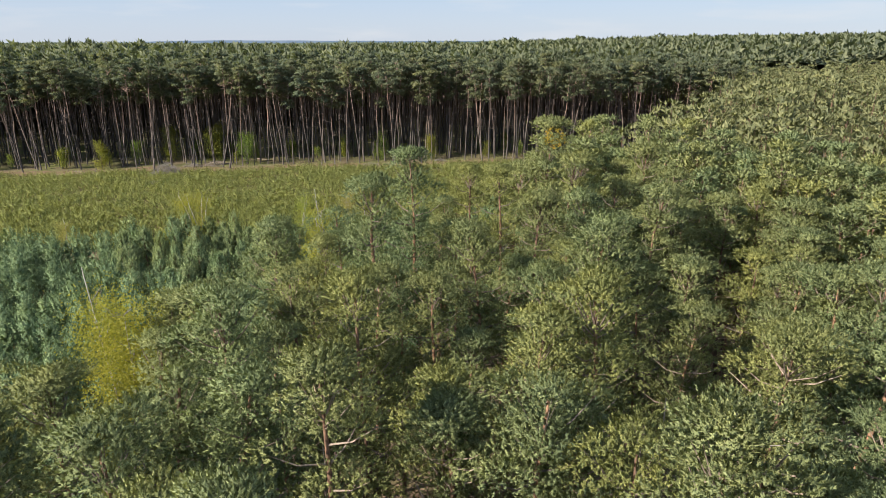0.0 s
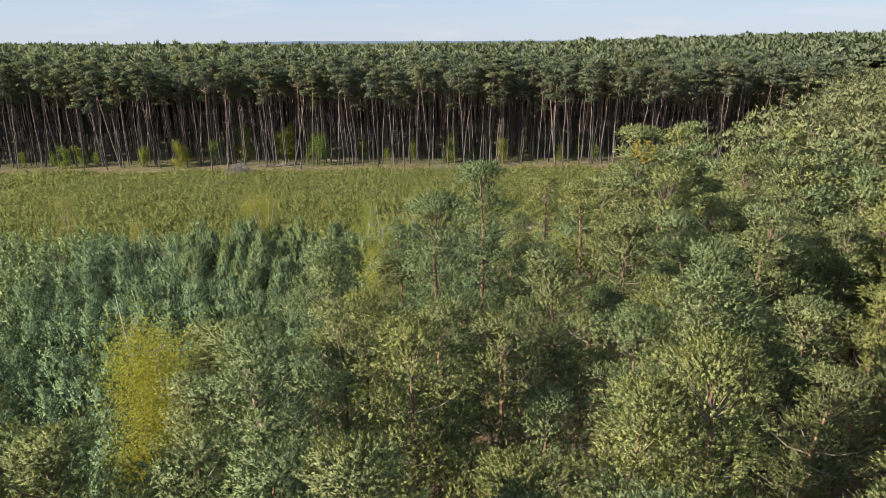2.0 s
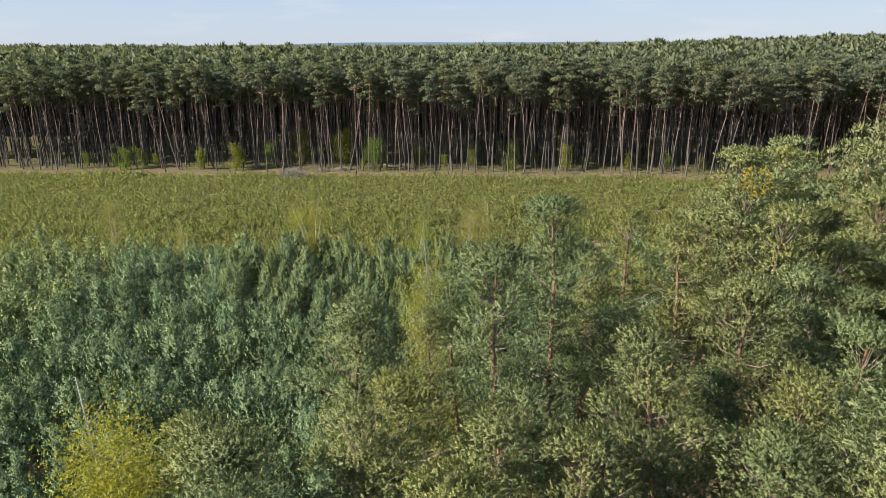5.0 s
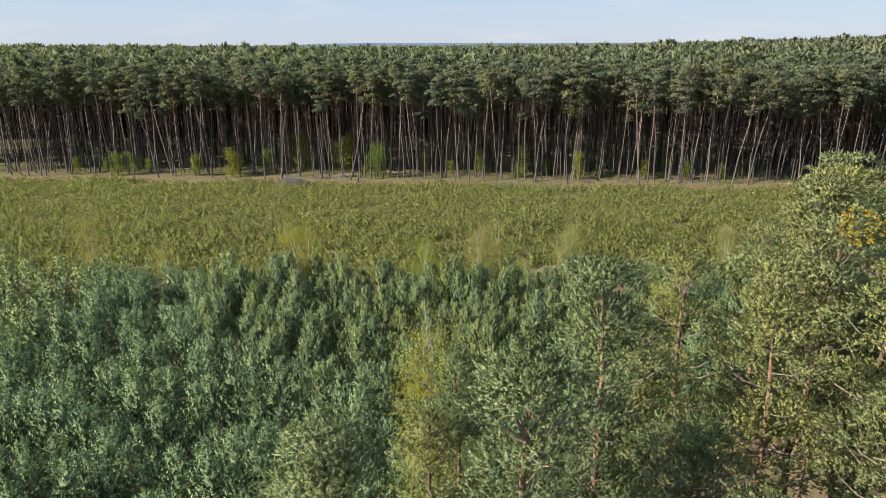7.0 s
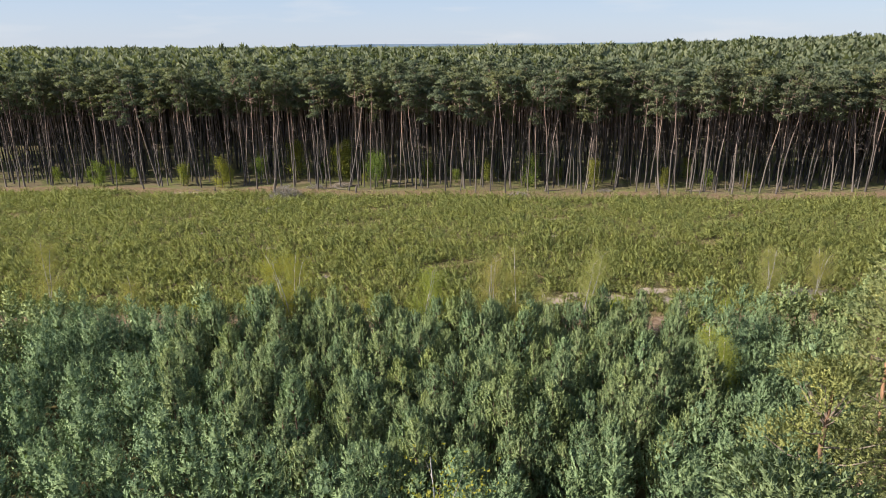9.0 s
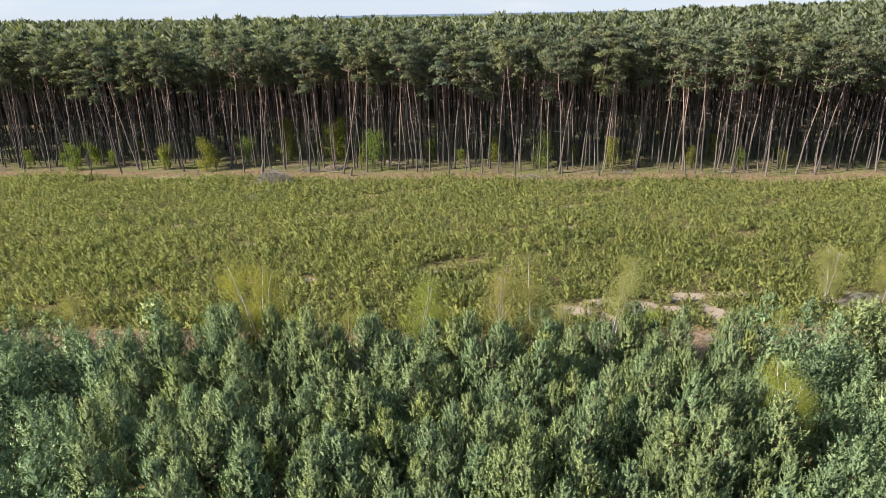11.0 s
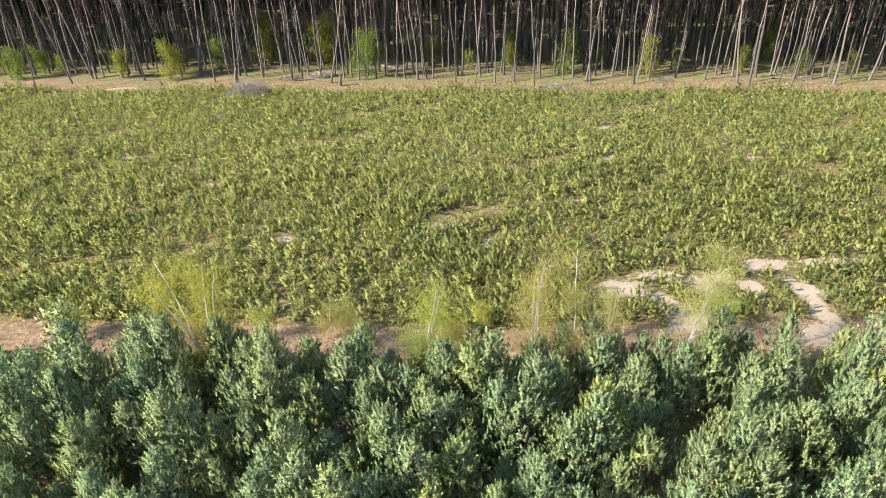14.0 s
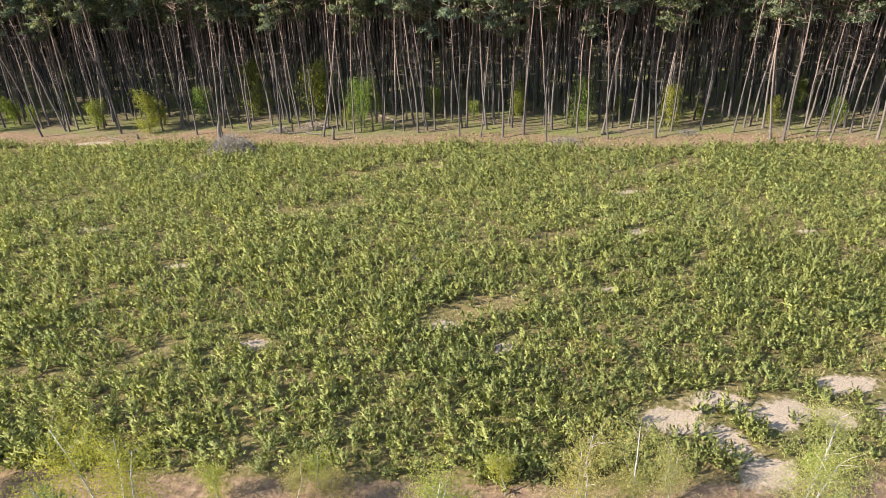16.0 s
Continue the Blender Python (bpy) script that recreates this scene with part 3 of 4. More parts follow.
# x, y and height of the trees that stand out
KEY_PINES = ((8.6, -136.6, 20.9), (10.8, -131.8, 20.8), (2.0, -132.4, 20.4), (-3.1, -133.5, 20.3), (-4.2, -128.4, 19.2), (-1.5, -127.6, 19.2), (0.0, -125.2, 18.2), (7.2, -118.4, 22.2),
             (4.0, -122.2, 21.9), (-1.7, -122.4, 19.6), (12.0, -119.2, 21.0), (14.2, -121.0, 17.2), (18.0, -116.3, 20.9), (18.6, -107.6, 22.3), (17.4, -112.4, 21.6), (15.4, -108.8, 19.5),
             (12.1, -111.0, 19.7), (7.0, -127.2, 19.8), (1.1, -118.4, 17.6), (13.7, -137.8, 19.4), (20.8, -120.0, 19.4), (28.0, -110.0, 20.2), (-8.0, -134.6, 19.0), (-6.4, -131.0, 17.7),
             (-5.6, -139.3, 19.9), (-2.4, -137.6, 19.4), (-0.4, -139.5, 20.8), (-3.4, -142.2, 19.8), (-0.9, -144.4, 20.4), (3.3, -140.8, 19.8), (7.4, -145.4, 21.4), (5.6, -135.8, 20.0),
             (-10.5, -130.5, 17.8), (-5.9, -126.6, 18.0), (1.6, -129.2, 19.0), (11.7, -126.8, 18.6), (16.0, -123.8, 19.0), (4.6, -126.2, 18.4), (21.5, -100.5, 18.4), (30.5, -90.0, 19.2),
             (37.0, -83.0, 19.0), (10.4, -122.6, 17.0), (4.5, -132.0, 17.2))


def pine_stand():
    rng = np.random.default_rng(41)

    def kind_of(pads, per_pad, leaf, brush, dead):
        h = rng.uniform(16.5, 19.5)
        return h, pine_geometry(rng, h, h * rng.uniform(0.36, 0.54), rng.uniform(2.1, 2.9), mid_profile, pads, per_pad, (0.66, 0.30), leaf, rng.uniform(0.13, 0.18),
                                dead=dead, sides=7, wander=0.16, up=0.35, brush=brush)

    label = "dense olive-green pine with a reddish trunk in the stand"
    fine, plain = [], []
    far_ones = []
    for made, count, spec in ((fine, 8, (64, 66, (0.17, 0.062), 13, 40)), (plain, 6, (58, 44, (0.24, 0.095), 9, 20)), (far_ones, 5, (46, 17, (0.42, 0.19), 7, 3))):
        for k in range(count):
            h, geo = kind_of(*spec)
            made.append((h, tree_thing("pine_tree", geo, (BARK_MID, NEEDLE_MID, BARK_LIMB), label, "tree", "pines of the stand")))
    rng = np.random.default_rng(43)
    spots = scatter(rng, -32, 62, -150, -55, 2.75, 0.46, 0.95)
    spots = spots[spots[:, 1] > -160 + 0.75 * spots[:, 0]]
    spots = spots[spots[:, 1] < stand_edge(spots[:, 0])]
    spots = spots[wave_noise(spots[:, 0], spots[:, 1], 0.22, 17) > -0.8]
    # open pockets among the trunks, and light round the tall birch
    for ax, ay, bx, by, gr in ((9.6, -141.5, 24.0, -121.5, 1.9), (8.4, -127.0, 20.5, -101.5, 1.9), (15.5, -104.8, 23.5, -95.0, 2.8), (-7.9, -128.4, -12.5, -130.4, 2.2), (-8.2, -128.4, -7.0, -142.0, 1.5)):
        q = np.clip(((spots[:, 0] - ax) * (bx - ax) + (spots[:, 1] - ay) * (by - ay)) / ((bx - ax) ** 2 + (by - ay) ** 2), 0, 1)
        spots = spots[np.hypot(spots[:, 0] - ax - q * (bx - ax), spots[:, 1] - ay - q * (by - ay)) > gr]
    key = np.array(KEY_PINES)
    spots = spots[np.min(np.hypot(spots[:, None, 0] - key[None, :, 0], spots[:, None, 1] - key[None, :, 1]), axis=1) > 2.45]
    spots = spots[~((spots[:, 1] > -114) & (spots[:, 0] - 1 < 0.73 * (spots[:, 1] + 125.5)))]
    d = np.hypot(spots[:, 0] - 8, spots[:, 1] + 122)
    order = np.argsort(d)
    rows = [(x, y, h) for x, y, h in KEY_PINES] + [(x, y, 0.0) for x, y in spots[order[: 300 - len(key)]]]
    mid_line = np.array([[1.0, -152.0 + 1.6 * k] for k in range(22)])
    used = set()
    for i, (x, y, want) in enumerate(rows):
        gap = float(np.min(np.hypot(mid_line[:, 0] - x, mid_line[:, 1] - y)))
        tier = fine if gap < 13.5 else plain if gap < 32 else far_ones
        h, proto = tier[i % len(tier)]
        s = want / h if want else min(rng.uniform(0.88, 1.08), (18.6 if abs(x - 1) < 7 else 99.0) / h)
        m = stand_pose(x, y, ground_z(x, y) - 0.05, s, rng.uniform(0, 6.28)) @ pose(0, 0, 0, rng.normal() * 1.5, rng.normal() * 1.5, 0)
        if proto.name not in used:
            used.add(proto.name)
            proto.matrix_basis = m
        else:
            copy_to(proto, m)
    cut = d[order[299 - len(key)]]
    more = scatter(rng, -36, 240, -150, 66, 3.4, 0.46, 0.95)
    more = more[((more[:, 1] < stand_edge(more[:, 0])) | ((more[:, 0] > 104) & (more[:, 1] < 64))) & (np.hypot(more[:, 0] - 8, more[:, 1] + 122) > cut)]
    more = more[(more[:, 1] > -160 + 0.75 * more[:, 0]) & (more[:, 1] < 64)]
    behind = scatter(rng, -62, 45, -178, -129, 3.4, 0.46, 0.95)
    behind = behind[(behind[:, 1] < -150.5) | ((behind[:, 0] < -33) & (behind[:, 1] < -130))]
    more = np.concatenate([more, behind[behind[:, 1] < -150.5 - 0.0 * behind[:, 0]], behind[behind[:, 1] >= -150.5]])
    tr, cr = [], []
    for k in range(6):
        h = rng.uniform(16.5, 19.5)
        t, l, c = pine_geometry(rng, h, h * 0.45, 2.4, mid_profile, 15, 8, (0.90, 0.45), (0.62, 0.27), 0.15, blades=3, dead=1, sides=3, up=0.6, spread=0.6)
        tr.append(t)
        cr.append(c)
    places = [(x, y, ground_z(x, y)) for x, y in more]
    sizes = rng.uniform(0.86, 1.12, len(places))
    stuff("stand_trunks", many(np.random.default_rng(6), tr, places, sizes), BARK_MID, "reddish pine trunks deeper in the stand", "tree trunks", True)
    stuff("stand_crowns", many(np.random.default_rng(6), cr, places, sizes), NEEDLE_FAR, "olive-green crowns of the pine stand", "tree crowns")
    # a cluster of orange-yellow shoots high in one crown
    b = ball(rng, 130)
    v, f = clumps(rng, b * np.array([0.8, 0.8, 0.7]) + (17.3, -113.2, 20.9), b + np.array([0, 0, 0.4]), 0.14, 0.06, 4, 0.6)
    tagged(new("orange_shoots", mesh_of("orange_shoots", v, f, [ORANGE])), "clump of orange-yellow shoots in a pine crown", "foliage", kind="stuff")


# ---- young plantation pines ----
def young_geometry(rng, h, whorls, per, blades=3, r=1.25, leaf=(0.5, 0.16), fill=3):
    line = bent(rng, h, 6, 0.05)
    limbs, cen, axis, candles = [], [], [], []
    for k in range(whorls):
        f = (k + 0.6) / whorls
        z = h * (0.06 + 0.90 * f)
        n = per
        a0 = rng.uniform(0, 6.28)
        reach = r * (1.02 - f ** 2.1) * rng.uniform(0.85, 1.15) + 0.12
        for j in range(n):
            a = a0 + j * 6.28 / n + rng.normal() * 0.25
            out = np.array([math.cos(a), math.sin(a), 0])
            root = at_height(line, z)
            tip = root + out * reach + np.array([0, 0, 0.45 * reach])
            limbs.append(([root, tip], [0.02, 0.006]))
            for q in np.linspace(0.5, 1.0, fill):
                p = root * (1 - q) + tip * q + rng.normal(size=3) * 0.12
                cen.append(p)
                axis.append(out * 0.4 + np.array([0, 0, 1.1]) + rng.normal(size=3) * 0.2)
            if fill > 2:
                candles.append(tip + rng.normal(size=3) * 0.06 - np.array([0, 0, 0.15]))
    for q in range(4):
        candles.append(at_height(line, h * (0.91 + 0.02 * q)) + rng.normal(size=3) * 0.05)
    rad = 0.06 * (1 - line[:, 2] / h) + 0.012
    cen, axis, candles = np.array(cen), np.array(axis), np.array(candles)

    def outward(p):
        return unit(np.column_stack([p[:, 0], p[:, 1], 0.3 + 0 * p[:, 0]]))

    crown = bristles(rng, cen, axis, outward(cen), leaf[0], leaf[1], blades)
    # coarse inner blades, added to stop light passing through the crown
    q = rng.uniform(0.12, 0.80, 46)
    a = rng.uniform(0, 6.28, 46)
    core = np.column_stack([np.cos(a), np.sin(a), 0 * a]) * (0.45 * r * (1.02 - q ** 2.1) * rng.uniform(0.2, 1, 46))[:, None] + np.column_stack([0 * q, 0 * q, q * h])
    crown = merged(crown, sprigs(rng, core, outward(core) + np.array([0, 0, 0.8]), outward(core), 0.45, 0.22, 3, 0.5))
    lead = np.array([[0, 0, 1.0]]) + 0.16 * rng.normal(size=(len(candles), 3))
    return tubes([(line, rad)], 5), tubes(limbs[::2], 3), merged(crown, bristles(rng, candles, lead, outward(candles), leaf[0] * 1.25, leaf[1], blades + 2))


def young_pines():
    rng = np.random.default_rng(61)
    protos = []
    for k in range(10):
        geo = young_geometry(rng, rng.uniform(4.8, 6.6), 11, 6, 15, rng.uniform(1.0, 1.4), (0.46, 0.125), 3)
        protos.append(tree_thing("young_pine", geo, (BARK_MID, NEEDLE_YOUNG), "bushy blue-green young pine in a dense plantation", "tree", "young pines of the plantation"))
    spots = scatter(rng, -72, 72, -129, -66.5, 1.78, 0.47, 0.96)
    spots = spots[(spots[:, 1] > stand_edge(spots[:, 0]) + 1.0) & (spots[:, 1] < track_line(spots[:, 0]) - np.where(spots[:, 0] > -3, 4.0, 4.6)) & (wave_noise(spots[:, 0], spots[:, 1], 0.4, 71) > -0.95)]
    d = np.hypot((spots[:, 0] - 3) * 0.8, spots[:, 1] + 78)
    order = np.argsort(d)
    for i, (x, y) in enumerate(spots[order[:300]]):
        m = stand_pose(x, y, -0.05, rng.uniform(0.66, 1.14), rng.uniform(0, 6.28))
        if i < len(protos):
            protos[i].matrix_basis = m
        else:
            copy_to(protos[i % len(protos)], m)
    rest = spots[order[300:]]
    near = (np.abs(rest[:, 0]) < 32) & (rest[:, 1] < -70)
    for name, pick, spec in (("plantation_pines", near, (10, 6, 8, (0.46, 0.155), 2)), ("plantation_edge", ~near, (8, 5, 5, (0.54, 0.24), 2))):
        cr = [young_geometry(rng, rng.uniform(5.0, 6.5), spec[0], spec[1], spec[2], rng.uniform(1.0, 1.35), spec[3], spec[4])[2] for _ in range(6)]
        geo = many(rng, cr, [(x, y, -0.05) for x, y in rest[pick]], rng.uniform(0.66, 1.14, int(pick.sum())))
        stuff(name, geo, NEEDLE_YOUNG, "dense thicket of blue-green young pines", "young trees")


# ---- knee-high pines of the clearing ----
def small_pines():
    rng = np.random.default_rng(81)

    def seedling(n, m, size):
        a, r = rng.uniform(0, 6.28, n), 0.46 * rng.uniform(0, 1, n) ** 0.7
        cen = np.column_stack([np.cos(a) * r, np.sin(a) * r, rng.uniform(0.05, 0.62, n) * (1.15 - r)])
        cen[0] = (0, 0, 0.62)
        lean = np.column_stack([np.cos(a) * r * 1.6, np.sin(a) * r * 1.6, 0.75 + 0 * r]) + 0.12 * rng.normal(size=(n, 3))
        lift = np.column_stack([cen[:, 0] * 2, cen[:, 1] * 2, 0.12 + 0.4 * cen[:, 2]])
        inner = sprigs(rng, cen[:6] * np.array([0.5, 0.5, 0.45]), lean[:6], lift[:6], 0.26, 0.13, 3, 0.6)
        return merged(bristles(rng, cen, lean, lift, 0.34, size, m, 0.55, 0.25), inner)

    spots = scatter(rng, -92, 92, -66, 6, 0.93, 0.47, 0.98)
    x, y = spots[:, 0], spots[:, 1]
    keep = (y < forest_edge(x) - 5.5) & (y > stand_edge(x) + 3) & (y > track_line(x) + 1.9) & (sand_amount(x, y) < 0.4 + 0.5 * (rng.uniform(size=len(x)) < 0.16))
    keep &= (wave_noise(x, y, 0.55, 91) > -0.66) & (wave_noise(x, y, 1.1, 93) > -0.92)
    spots = spots[keep]
    sizes = rng.uniform(0.7, 1.35, len(spots)) * (1.30 + 0.28 * wave_noise(spots[:, 0], spots[:, 1], 0.25, 92))
    far = spots[:, 1] > -37
    for name, pick, cr in (("heath_seedlings", ~far, [seedling(13, 10, 0.125) for _ in range(16)]), ("far_seedlings", far, [seedling(11, 5, 0.14) for _ in range(12)])):
        geo = many(rng, cr, [(a, b, -0.03) for a, b in spots[pick]], sizes[pick])
        stuff(name, geo, NEEDLE_SMALL, "knee-high planted pines covering the clearing", "seedlings")


# ---- birches ----
def birch_geometry(rng, h, limbs_n, leaves, spread=1.3, base=0.25, stems=1, leaf=(0.17, 0.14), droop=0.35, tilt=1.0):
    main, lines, cen = [], [], []
    for s in range(stems):
        lean = rng.normal(size=2) * (0.04 + 0.09 * (stems > 1)) * tilt
        line = bent(rng, h * rng.uniform(0.85, 1.0), 8, 0.07, lean)
        rad = (0.022 + 0.0034 * min(h, 10.0)) * (1 - line[:, 2] / (h * 1.02)) ** 0.8 + 0.01
        main.append((line, rad))
        for k in range(limbs_n):
            z = h * rng.uniform(base, 0.93)
            a = rng.uniform(0, 6.28)
            L = spread * rng.uniform(0.6, 1.1) * (1.2 - z / h) + 0.3
            root = at_height(line, min(z, line[-1, 2]))
            tip = root + np.array([math.cos(a) * L, math.sin(a) * L, L * rng.uniform(0.6, 1.2)])
            midp = (root + tip) / 2 + rng.normal(size=3) * 0.08
            lines.append(([root, midp, tip], [0.007 + 0.0006 * h, 0.005 + 0.0004 * h, 0.003]))
            n = leaves // (limbs_n * stems)
            q = rng.uniform(0.1, 1.12, (n, 1))
            c = root * (1 - q) + tip * q + rng.normal(size=(n, 3)) * np.array([0.30, 0.30, 0.22]) * (0.6 + 0.07 * h)
            c[:, 2] -= np.abs(rng.normal(size=n)) * droop * (0.5 + 0.08 * h)
            cen.append(c)
    cen = np.concatenate(cen)
    cen[:, 2] = np.maximum(cen[:, 2], 0.1)
    return tubes(main, 7), tubes(lines, 4), clumps(rng, cen, rng.normal(size=cen.shape), leaf[0], leaf[1], 2, 0.9)


def birches():
    rng = np.random.default_rng(101)
    # x, y, height, stems, leaves, fresh green (1) or still in bud (0)
    rows = [(-11.3, -70.1, 9.8, 4, 6500, 1), (1.1, -70.7, 9.0, 2, 3400, 1), (2.9, -70.2, 5.4, 1, 1900, 1), (7.4, -70.7, 9.2, 3, 3800, 0), (9.7, -70.6, 9.9, 1, 2600, 0), (16.2, -70.6, 9.4, 2, 3800, 0),
            (-28.0, -66.0, 6.2, 1, 1700, 0), (-38.0, -62.3, 8.6, 2, 3000, 0), (24.0, -82.5, 6.6, 3, 5200, 1), (39.5, -60.8, 6.4, 3, 3600, 0), (44.5, -61.8, 6.2, 3, 3300, 0), (-9.6, -65.0, 2.6, 1, 900, 1),
            (-15.6, -68.8, 4.4, 2, 1500, 1), (5.2, -65.2, 2.6, 1, 800, 1), (-22.5, -63.5, 2.2, 1, 800, 1), (13.4, -66.0, 3.6, 2, 1300, 0), (20.8, -65.6, 2.6, 1, 900, 1), (-48.0, -62.0, 4.2, 1, 1200, 1),
            (-5.5, -65.0, 2.6, 1, 600, 0), (-3.6, -65.4, 2.4, 1, 550, 0), (-4.5, -64.4, 2.8, 1, 600, 1), (31.5, -67.5, 3.2, 1, 900, 1)]
    for x, y, h, stems, leaves, fresh in rows:
        geo = birch_geometry(rng, h, 16, int(leaves * 2.6), 0.145 * h + 0.3, 0.18, stems, (0.06, 0.045))
        label = "slender white-barked birch with fresh yellow-green leaves" if fresh else "slender white-barked birch still in buff spring bud"
        t = tree_thing("birch", geo, (BARK_BIRCH, LEAF_BIRCH if fresh else LEAF_BUD, BARK_TWIG), label, "tree", "birches along the track")
        t.matrix_basis = stand_pose(x, y, 0, 1, 0)
    for x, y, h, stems, leaves, sp in ((-7.6, -127.5, 18.8, 2, 26000, 0.08), (2.0, -113.3, 18.4, 3, 13000, 0.085)):
        geo = birch_geometry(rng, h, 34, leaves, sp * h, 0.3, stems, (0.085, 0.06), 0.5, 0.3)
        t = tree_thing("tall_birch", geo, (BARK_BIRCH, LEAF_BIRCH, BARK_TWIG), "tall birch with white stem and bright yellow-green spring leaves", "tree", "tall birches by the stand")
        t.matrix_basis = stand_pose(x, y, 0, 1, 0)


def understory():
    """Fresh green saplings among the outer trunks of the old forest."""
    rng = np.random.default_rng(131)
    protos = []
    for k in range(5):
        h = rng.uniform(4.6, 6.4)
        geo = birch_geometry(rng, h, 14, 2600, 0.22 * h, 0.12, 3 if k % 2 else 2, (0.13, 0.085), 0.6)
        protos.append(tree_thing("sapling", geo, (BARK_OLD, LEAF_BUSH), "leafy yellow-green sapling under the old pines", "sapling", "saplings at the forest edge"))
    spots = [(-59.7, 9.6), (-48.5, 6.2), (-39.7, 3.8), (-25.5, 12.0), (-16.3, 10.9), (-8.2, 1.0), (-6.0, 11.3), (23.6, 0.4), (35.4, -1.5), (41.0, 1.4), (8.4, 4.7), (-70.0, 11.0), (-66.0, 7.0),
             (50.0, -2.0), (58.0, -4.0), (-33.0, 8.0), (-11.0, 6.0), (15.0, 7.0), (30.0, 5.0), (-21.0, 15.0), (-76.0, 10.0), (2.5, 10.0), (66.0, -3.0)]
    spots += [(x + rng.uniform(-6, 6), y + rng.uniform(3, 9)) for x, y in spots[::2]]
    for i, (x, y) in enumerate(spots):
        m = stand_pose(x, y, 0, rng.uniform(0.5, 1.15) * (1.7 if i in (3, 4) else 1.4 if i in (1, 2, 5, 6, 7) else 1.0), rng.uniform(0, 6.28))
        if i < len(protos):
            protos[i].matrix_basis = m
        else:
            copy_to(protos[i % len(protos)], m)


def twig_heap(rng, n, r, h):
    lines = []
    for _ in range(n):
        a, d = rng.uniform(0, 6.28), r * rng.uniform(0, 1) ** 0.6
        p = np.array([math.cos(a) * d, math.sin(a) * d * 0.75, h * rng.uniform(0.05, 0.9) * (1 - (d / r) ** 2)])
        q = unit(rng.normal(size=3) * np.array([1, 1, 0.45])) * rng.uniform(0.6, 1.6)
        q[2] = abs(q[2])
        lines.append(([p - q * 0.4, p + q * 0.2 + rng.normal(size=3) * 0.08, p + q * 0.6], [0.022, 0.016, 0.006]))
    v, f = tubes(lines, 3)
    v[:, 2] = np.maximum(v[:, 2], 0.0)
    return v, f


def forest_litter():
    rng = np.random.default_rng(151)
    for x, y, r, h, n in ((-24.8, -6.4, 3.4, 2.9, 1100), (-25.8, -16.8, 1.5, 0.8, 170), (-20.5, 2.6, 2.0, 0.8, 160), (-15.5, 4.0, 2.4, 0.8, 180), (19.6, -7.3, 2.2, 0.9, 240), (37.0, -5.0, 1.6, 0.7, 110)):
        root = tagged(new("brush_pile"), "heap of grey dead twigs and branches on the ground", "brush pile", "brush piles at the forest edge")
        v, f = twig_heap(rng, n, r, h)
        tagged(part("brushwood", mesh_of("brushwood", v, f, [BARK_DEAD]), root), kind="stuff")
        root.matrix_basis = pose(x, y, 0.02)
    for x, y, h, r, lean in ((-28.2, -0.6, 2.6, 0.24, 0.16), (-11.8, -2.5, 1.7, 0.22, 0.08), (-40.5, 1.2, 0.6, 0.2, 0.0)):
        line = bent(rng, h, 6, 0.03, (lean, 0.0))
        v, f = tubes([(line, np.linspace(r * 1.2, r * 0.75, 6))], 9)
        top = v[-9:].copy()
        v[-9:] += np.column_stack([np.zeros(9), np.zeros(9), rng.uniform(-0.25, 0.3, 9)])
        v = np.vstack([v, top.mean(0) + (0, 0, -0.05)])
        n = len(v) - 1
        cap = np.array([[n - 9 + k, n - 9 + (k + 1) % 9, n, n] for k in range(9)])
        me = bpy.data.meshes.new("broken_stump")
        me.from_pydata(v.tolist(), [], [list(q) for q in f.tolist()] + [list(q[:3]) for q in cap.tolist()])
        me.materials.append(BARK_LOG)
        ob = tagged(new("broken_stump", me), "broken pale pine stump with a splintered top", "tree stump", "stumps at the forest edge")
        ob.matrix_basis = pose(x, y, -0.05)
    for x, y, L, r, turn in ((-17.2, 1.4, 3.2, 0.16, 10), (-15.0, 0.6, 2.4, 0.15, -18), (-13.4, 3.4, 4.0, 0.13, 35), (-4.6, 7.4, 5.0, 0.13, -50), (-3.0, 5.5, 4.0, 0.1, 20), (-36.0, -4.6, 2.6, 0.12, 5),
                             (-43.5, 1.0, 4.0, 0.12, -35), (27.0, -3.6, 3.6, 0.12, 15), (55.0, -6.0, 4.4, 0.12, -12)):
        line = np.column_stack([np.linspace(-L / 2, L / 2, 5), rng.normal(size=5) * 0.04, np.full(5, r)])
        v, f = tubes([(line, np.linspace(r, r * 0.7, 5))], 8)
        me = bpy.data.meshes.new("fallen_log")
        me.from_pydata(v.tolist(), [], f.tolist() + [list(range(7, -1, -1)), list(range(len(v) - 8, len(v)))])
        me.materials.append(BARK_LOG)
        ob = tagged(new("fallen_log", me), "grey weathered log lying on the forest floor", "log", "fallen logs at the forest edge")
        ob.matrix_basis = pose(x, y, 0.0, 0, 0, turn)


STRAW = foliage("straw", (0.24, 0.20, 0.11), (0.33, 0.28, 0.16), (0.42, 0.37, 0.23), [(0, (1, 1, 1)), (1, (1, 1, 1))], 0.3)


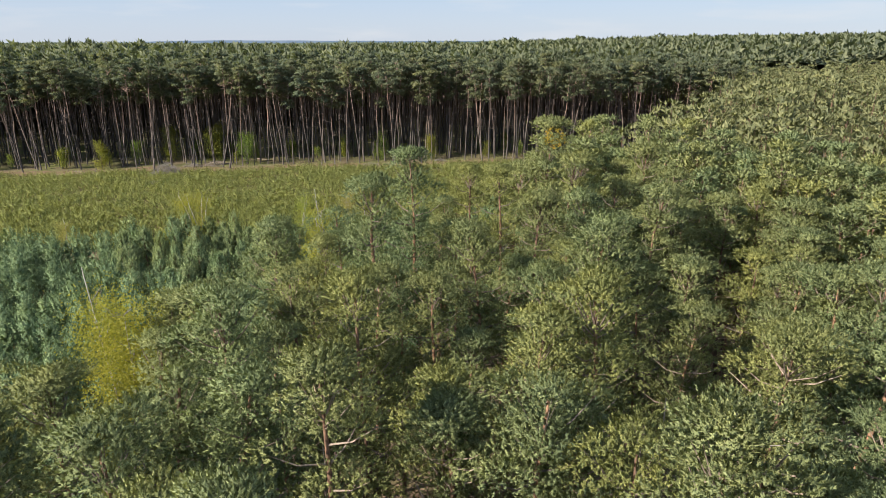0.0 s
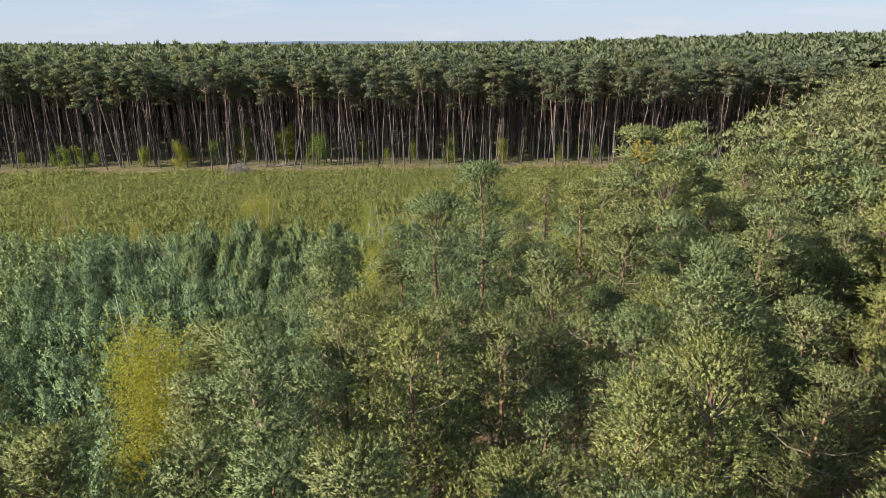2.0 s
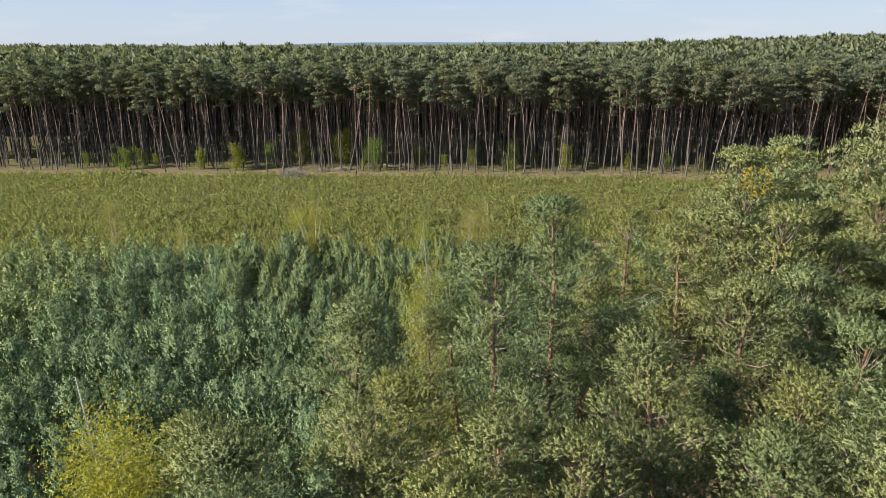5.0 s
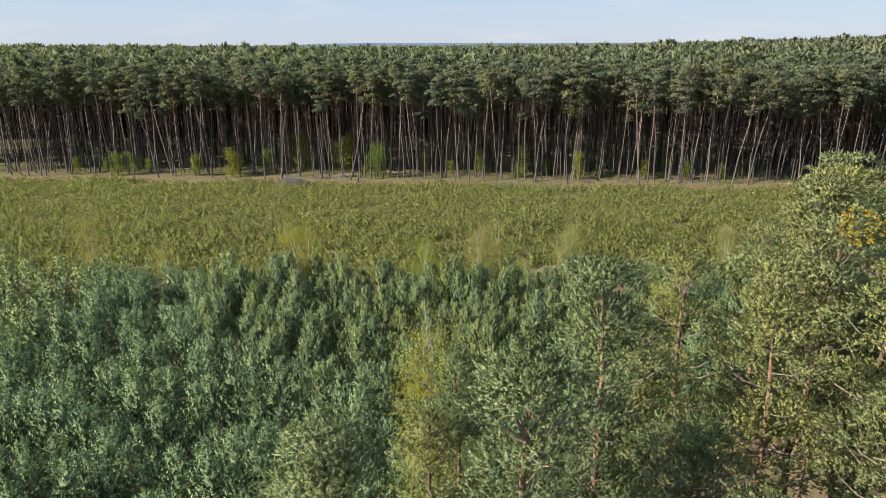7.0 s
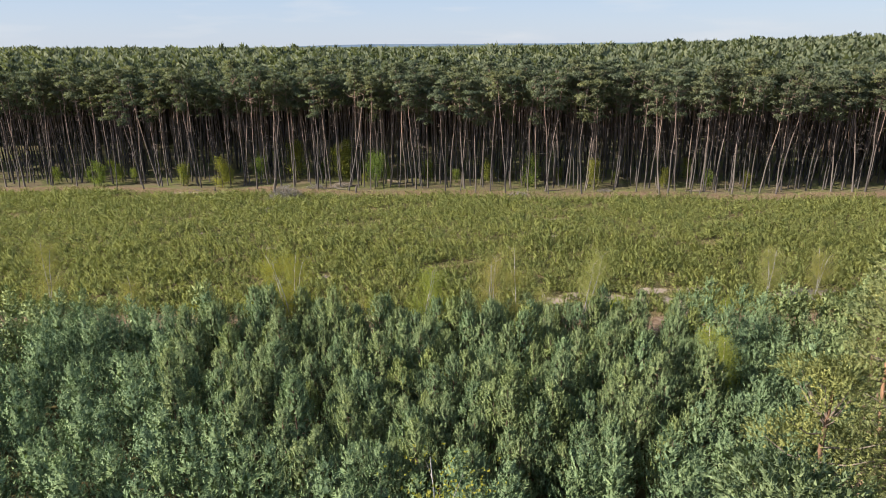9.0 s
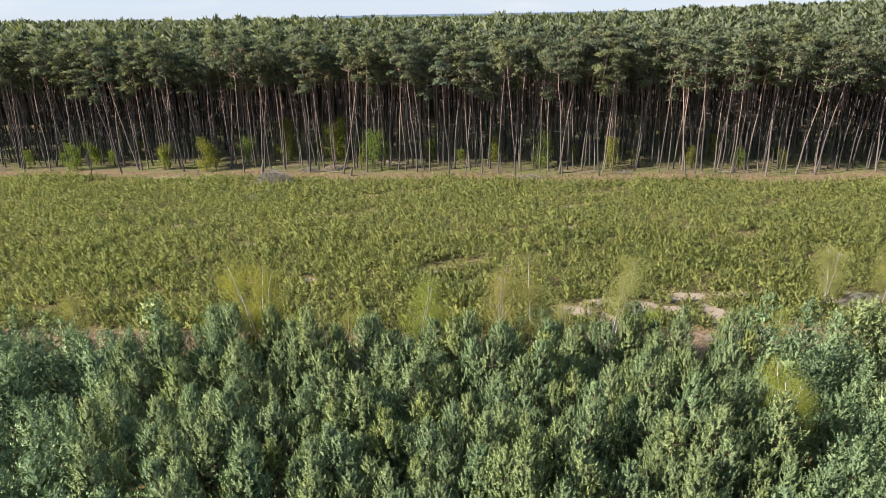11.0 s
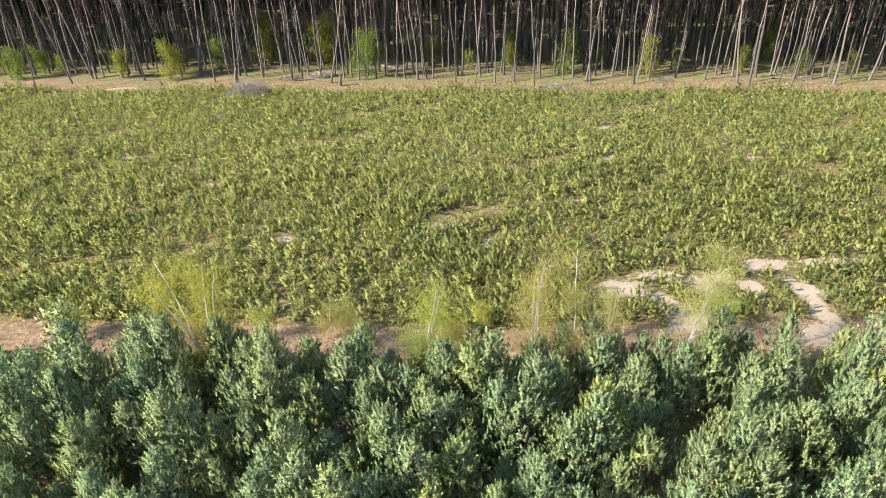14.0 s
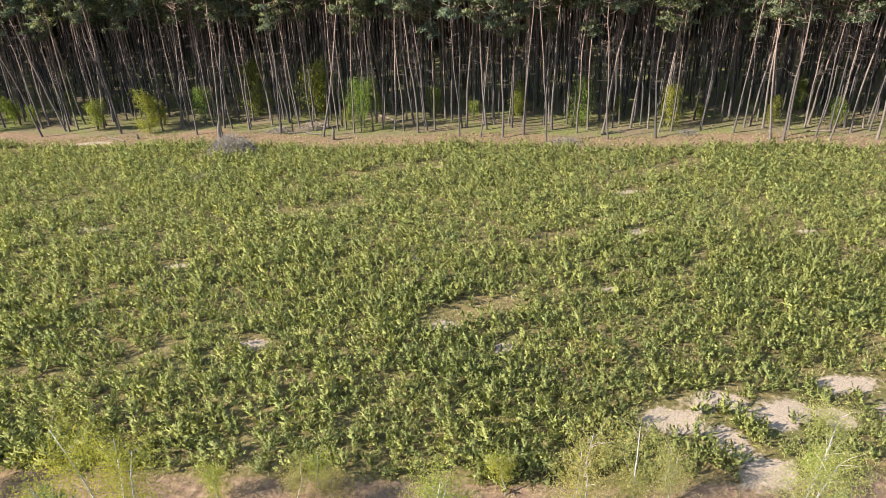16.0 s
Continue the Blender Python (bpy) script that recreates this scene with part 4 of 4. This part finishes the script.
def dry_grass():
    """Straw tufts on the track, by the sand, along the forest's foot and in the gaps of the planting."""
    rng = np.random.default_rng(191)
    p = rng.uniform((-80, -71), (80, 3), (70000, 2))
    x, y = p[:, 0], p[:, 1]
    strip = np.abs(y - forest_edge(x) + 3.0) < 3.2
    track = np.abs(y - track_line(x)) < 3.0
    gaps = (wave_noise(x, y, 0.55, 91) < -0.6) & (y > track_line(x)) & (y < forest_edge(x) - 5)
    pick = ((strip & (rng.uniform(size=len(x)) < 0.75)) | (track & (rng.uniform(size=len(x)) < 0.85)) | gaps | (rng.uniform(size=len(x)) < 0.16)) & (sand_amount(x, y) < 0.8)
    p = p[pick]
    cen = np.column_stack([p, np.zeros(len(p))])
    v, f = clumps(rng, cen, np.array([[0, 0, 1.0]]) + 0.25 * rng.normal(size=cen.shape), 0.30, 0.028, 6, 0.5)
    v[:, 2] = np.maximum(v[:, 2], 0.0)
    tagged(new("dry_grass", mesh_of("dry_grass", v, f, [STRAW])), "tufts of dry straw-coloured grass on the sandy soil", "grass", kind="stuff")


def dead_snags():
    rng = np.random.default_rng(171)
    for x, y, h, lean in ((9.4, -141.6, 18.4, 0.02), (12.9, -134.6, 14.0, -0.02), (26.0, -118.0, 9.0, 0.05)):
        root = tagged(new("dead_tree"), "bare bleached dead pine with short broken limbs", "dead tree", "dead trees in the stand")
        line = bent(rng, h, 9, 0.07, (lean, 0.02))
        v, f = tubes([(line, 0.11 * (1 - line[:, 2] / h) ** 0.7 + 0.015)], 7)
        part("trunk", mesh_of("trunk", v, f, [BARK_DEAD], smooth=True), root)
        limbs = []
        for k in range(12):
            p = at_height(line, h * rng.uniform(0.35, 0.95))
            a, L = rng.uniform(0, 6.28), rng.uniform(0.5, 1.5)
            q = p + np.array([math.cos(a) * L, math.sin(a) * L, rng.uniform(-0.1, 0.6) * L])
            limbs.append(([p, (p + q) / 2 + rng.normal(size=3) * 0.08, q], [0.03, 0.018, 0.006]))
        v, f = tubes(limbs, 4)
        tagged(part("branching", mesh_of("branching", v, f, [BARK_DEAD], smooth=True), root), kind="stuff")
        root.matrix_basis = pose(x, y, -0.05)


old_pines()
far_woods()
far_hills()
pine_stand()
young_pines()
small_pines()
birches()
understory()
forest_litter()
dead_snags()
dry_grass()
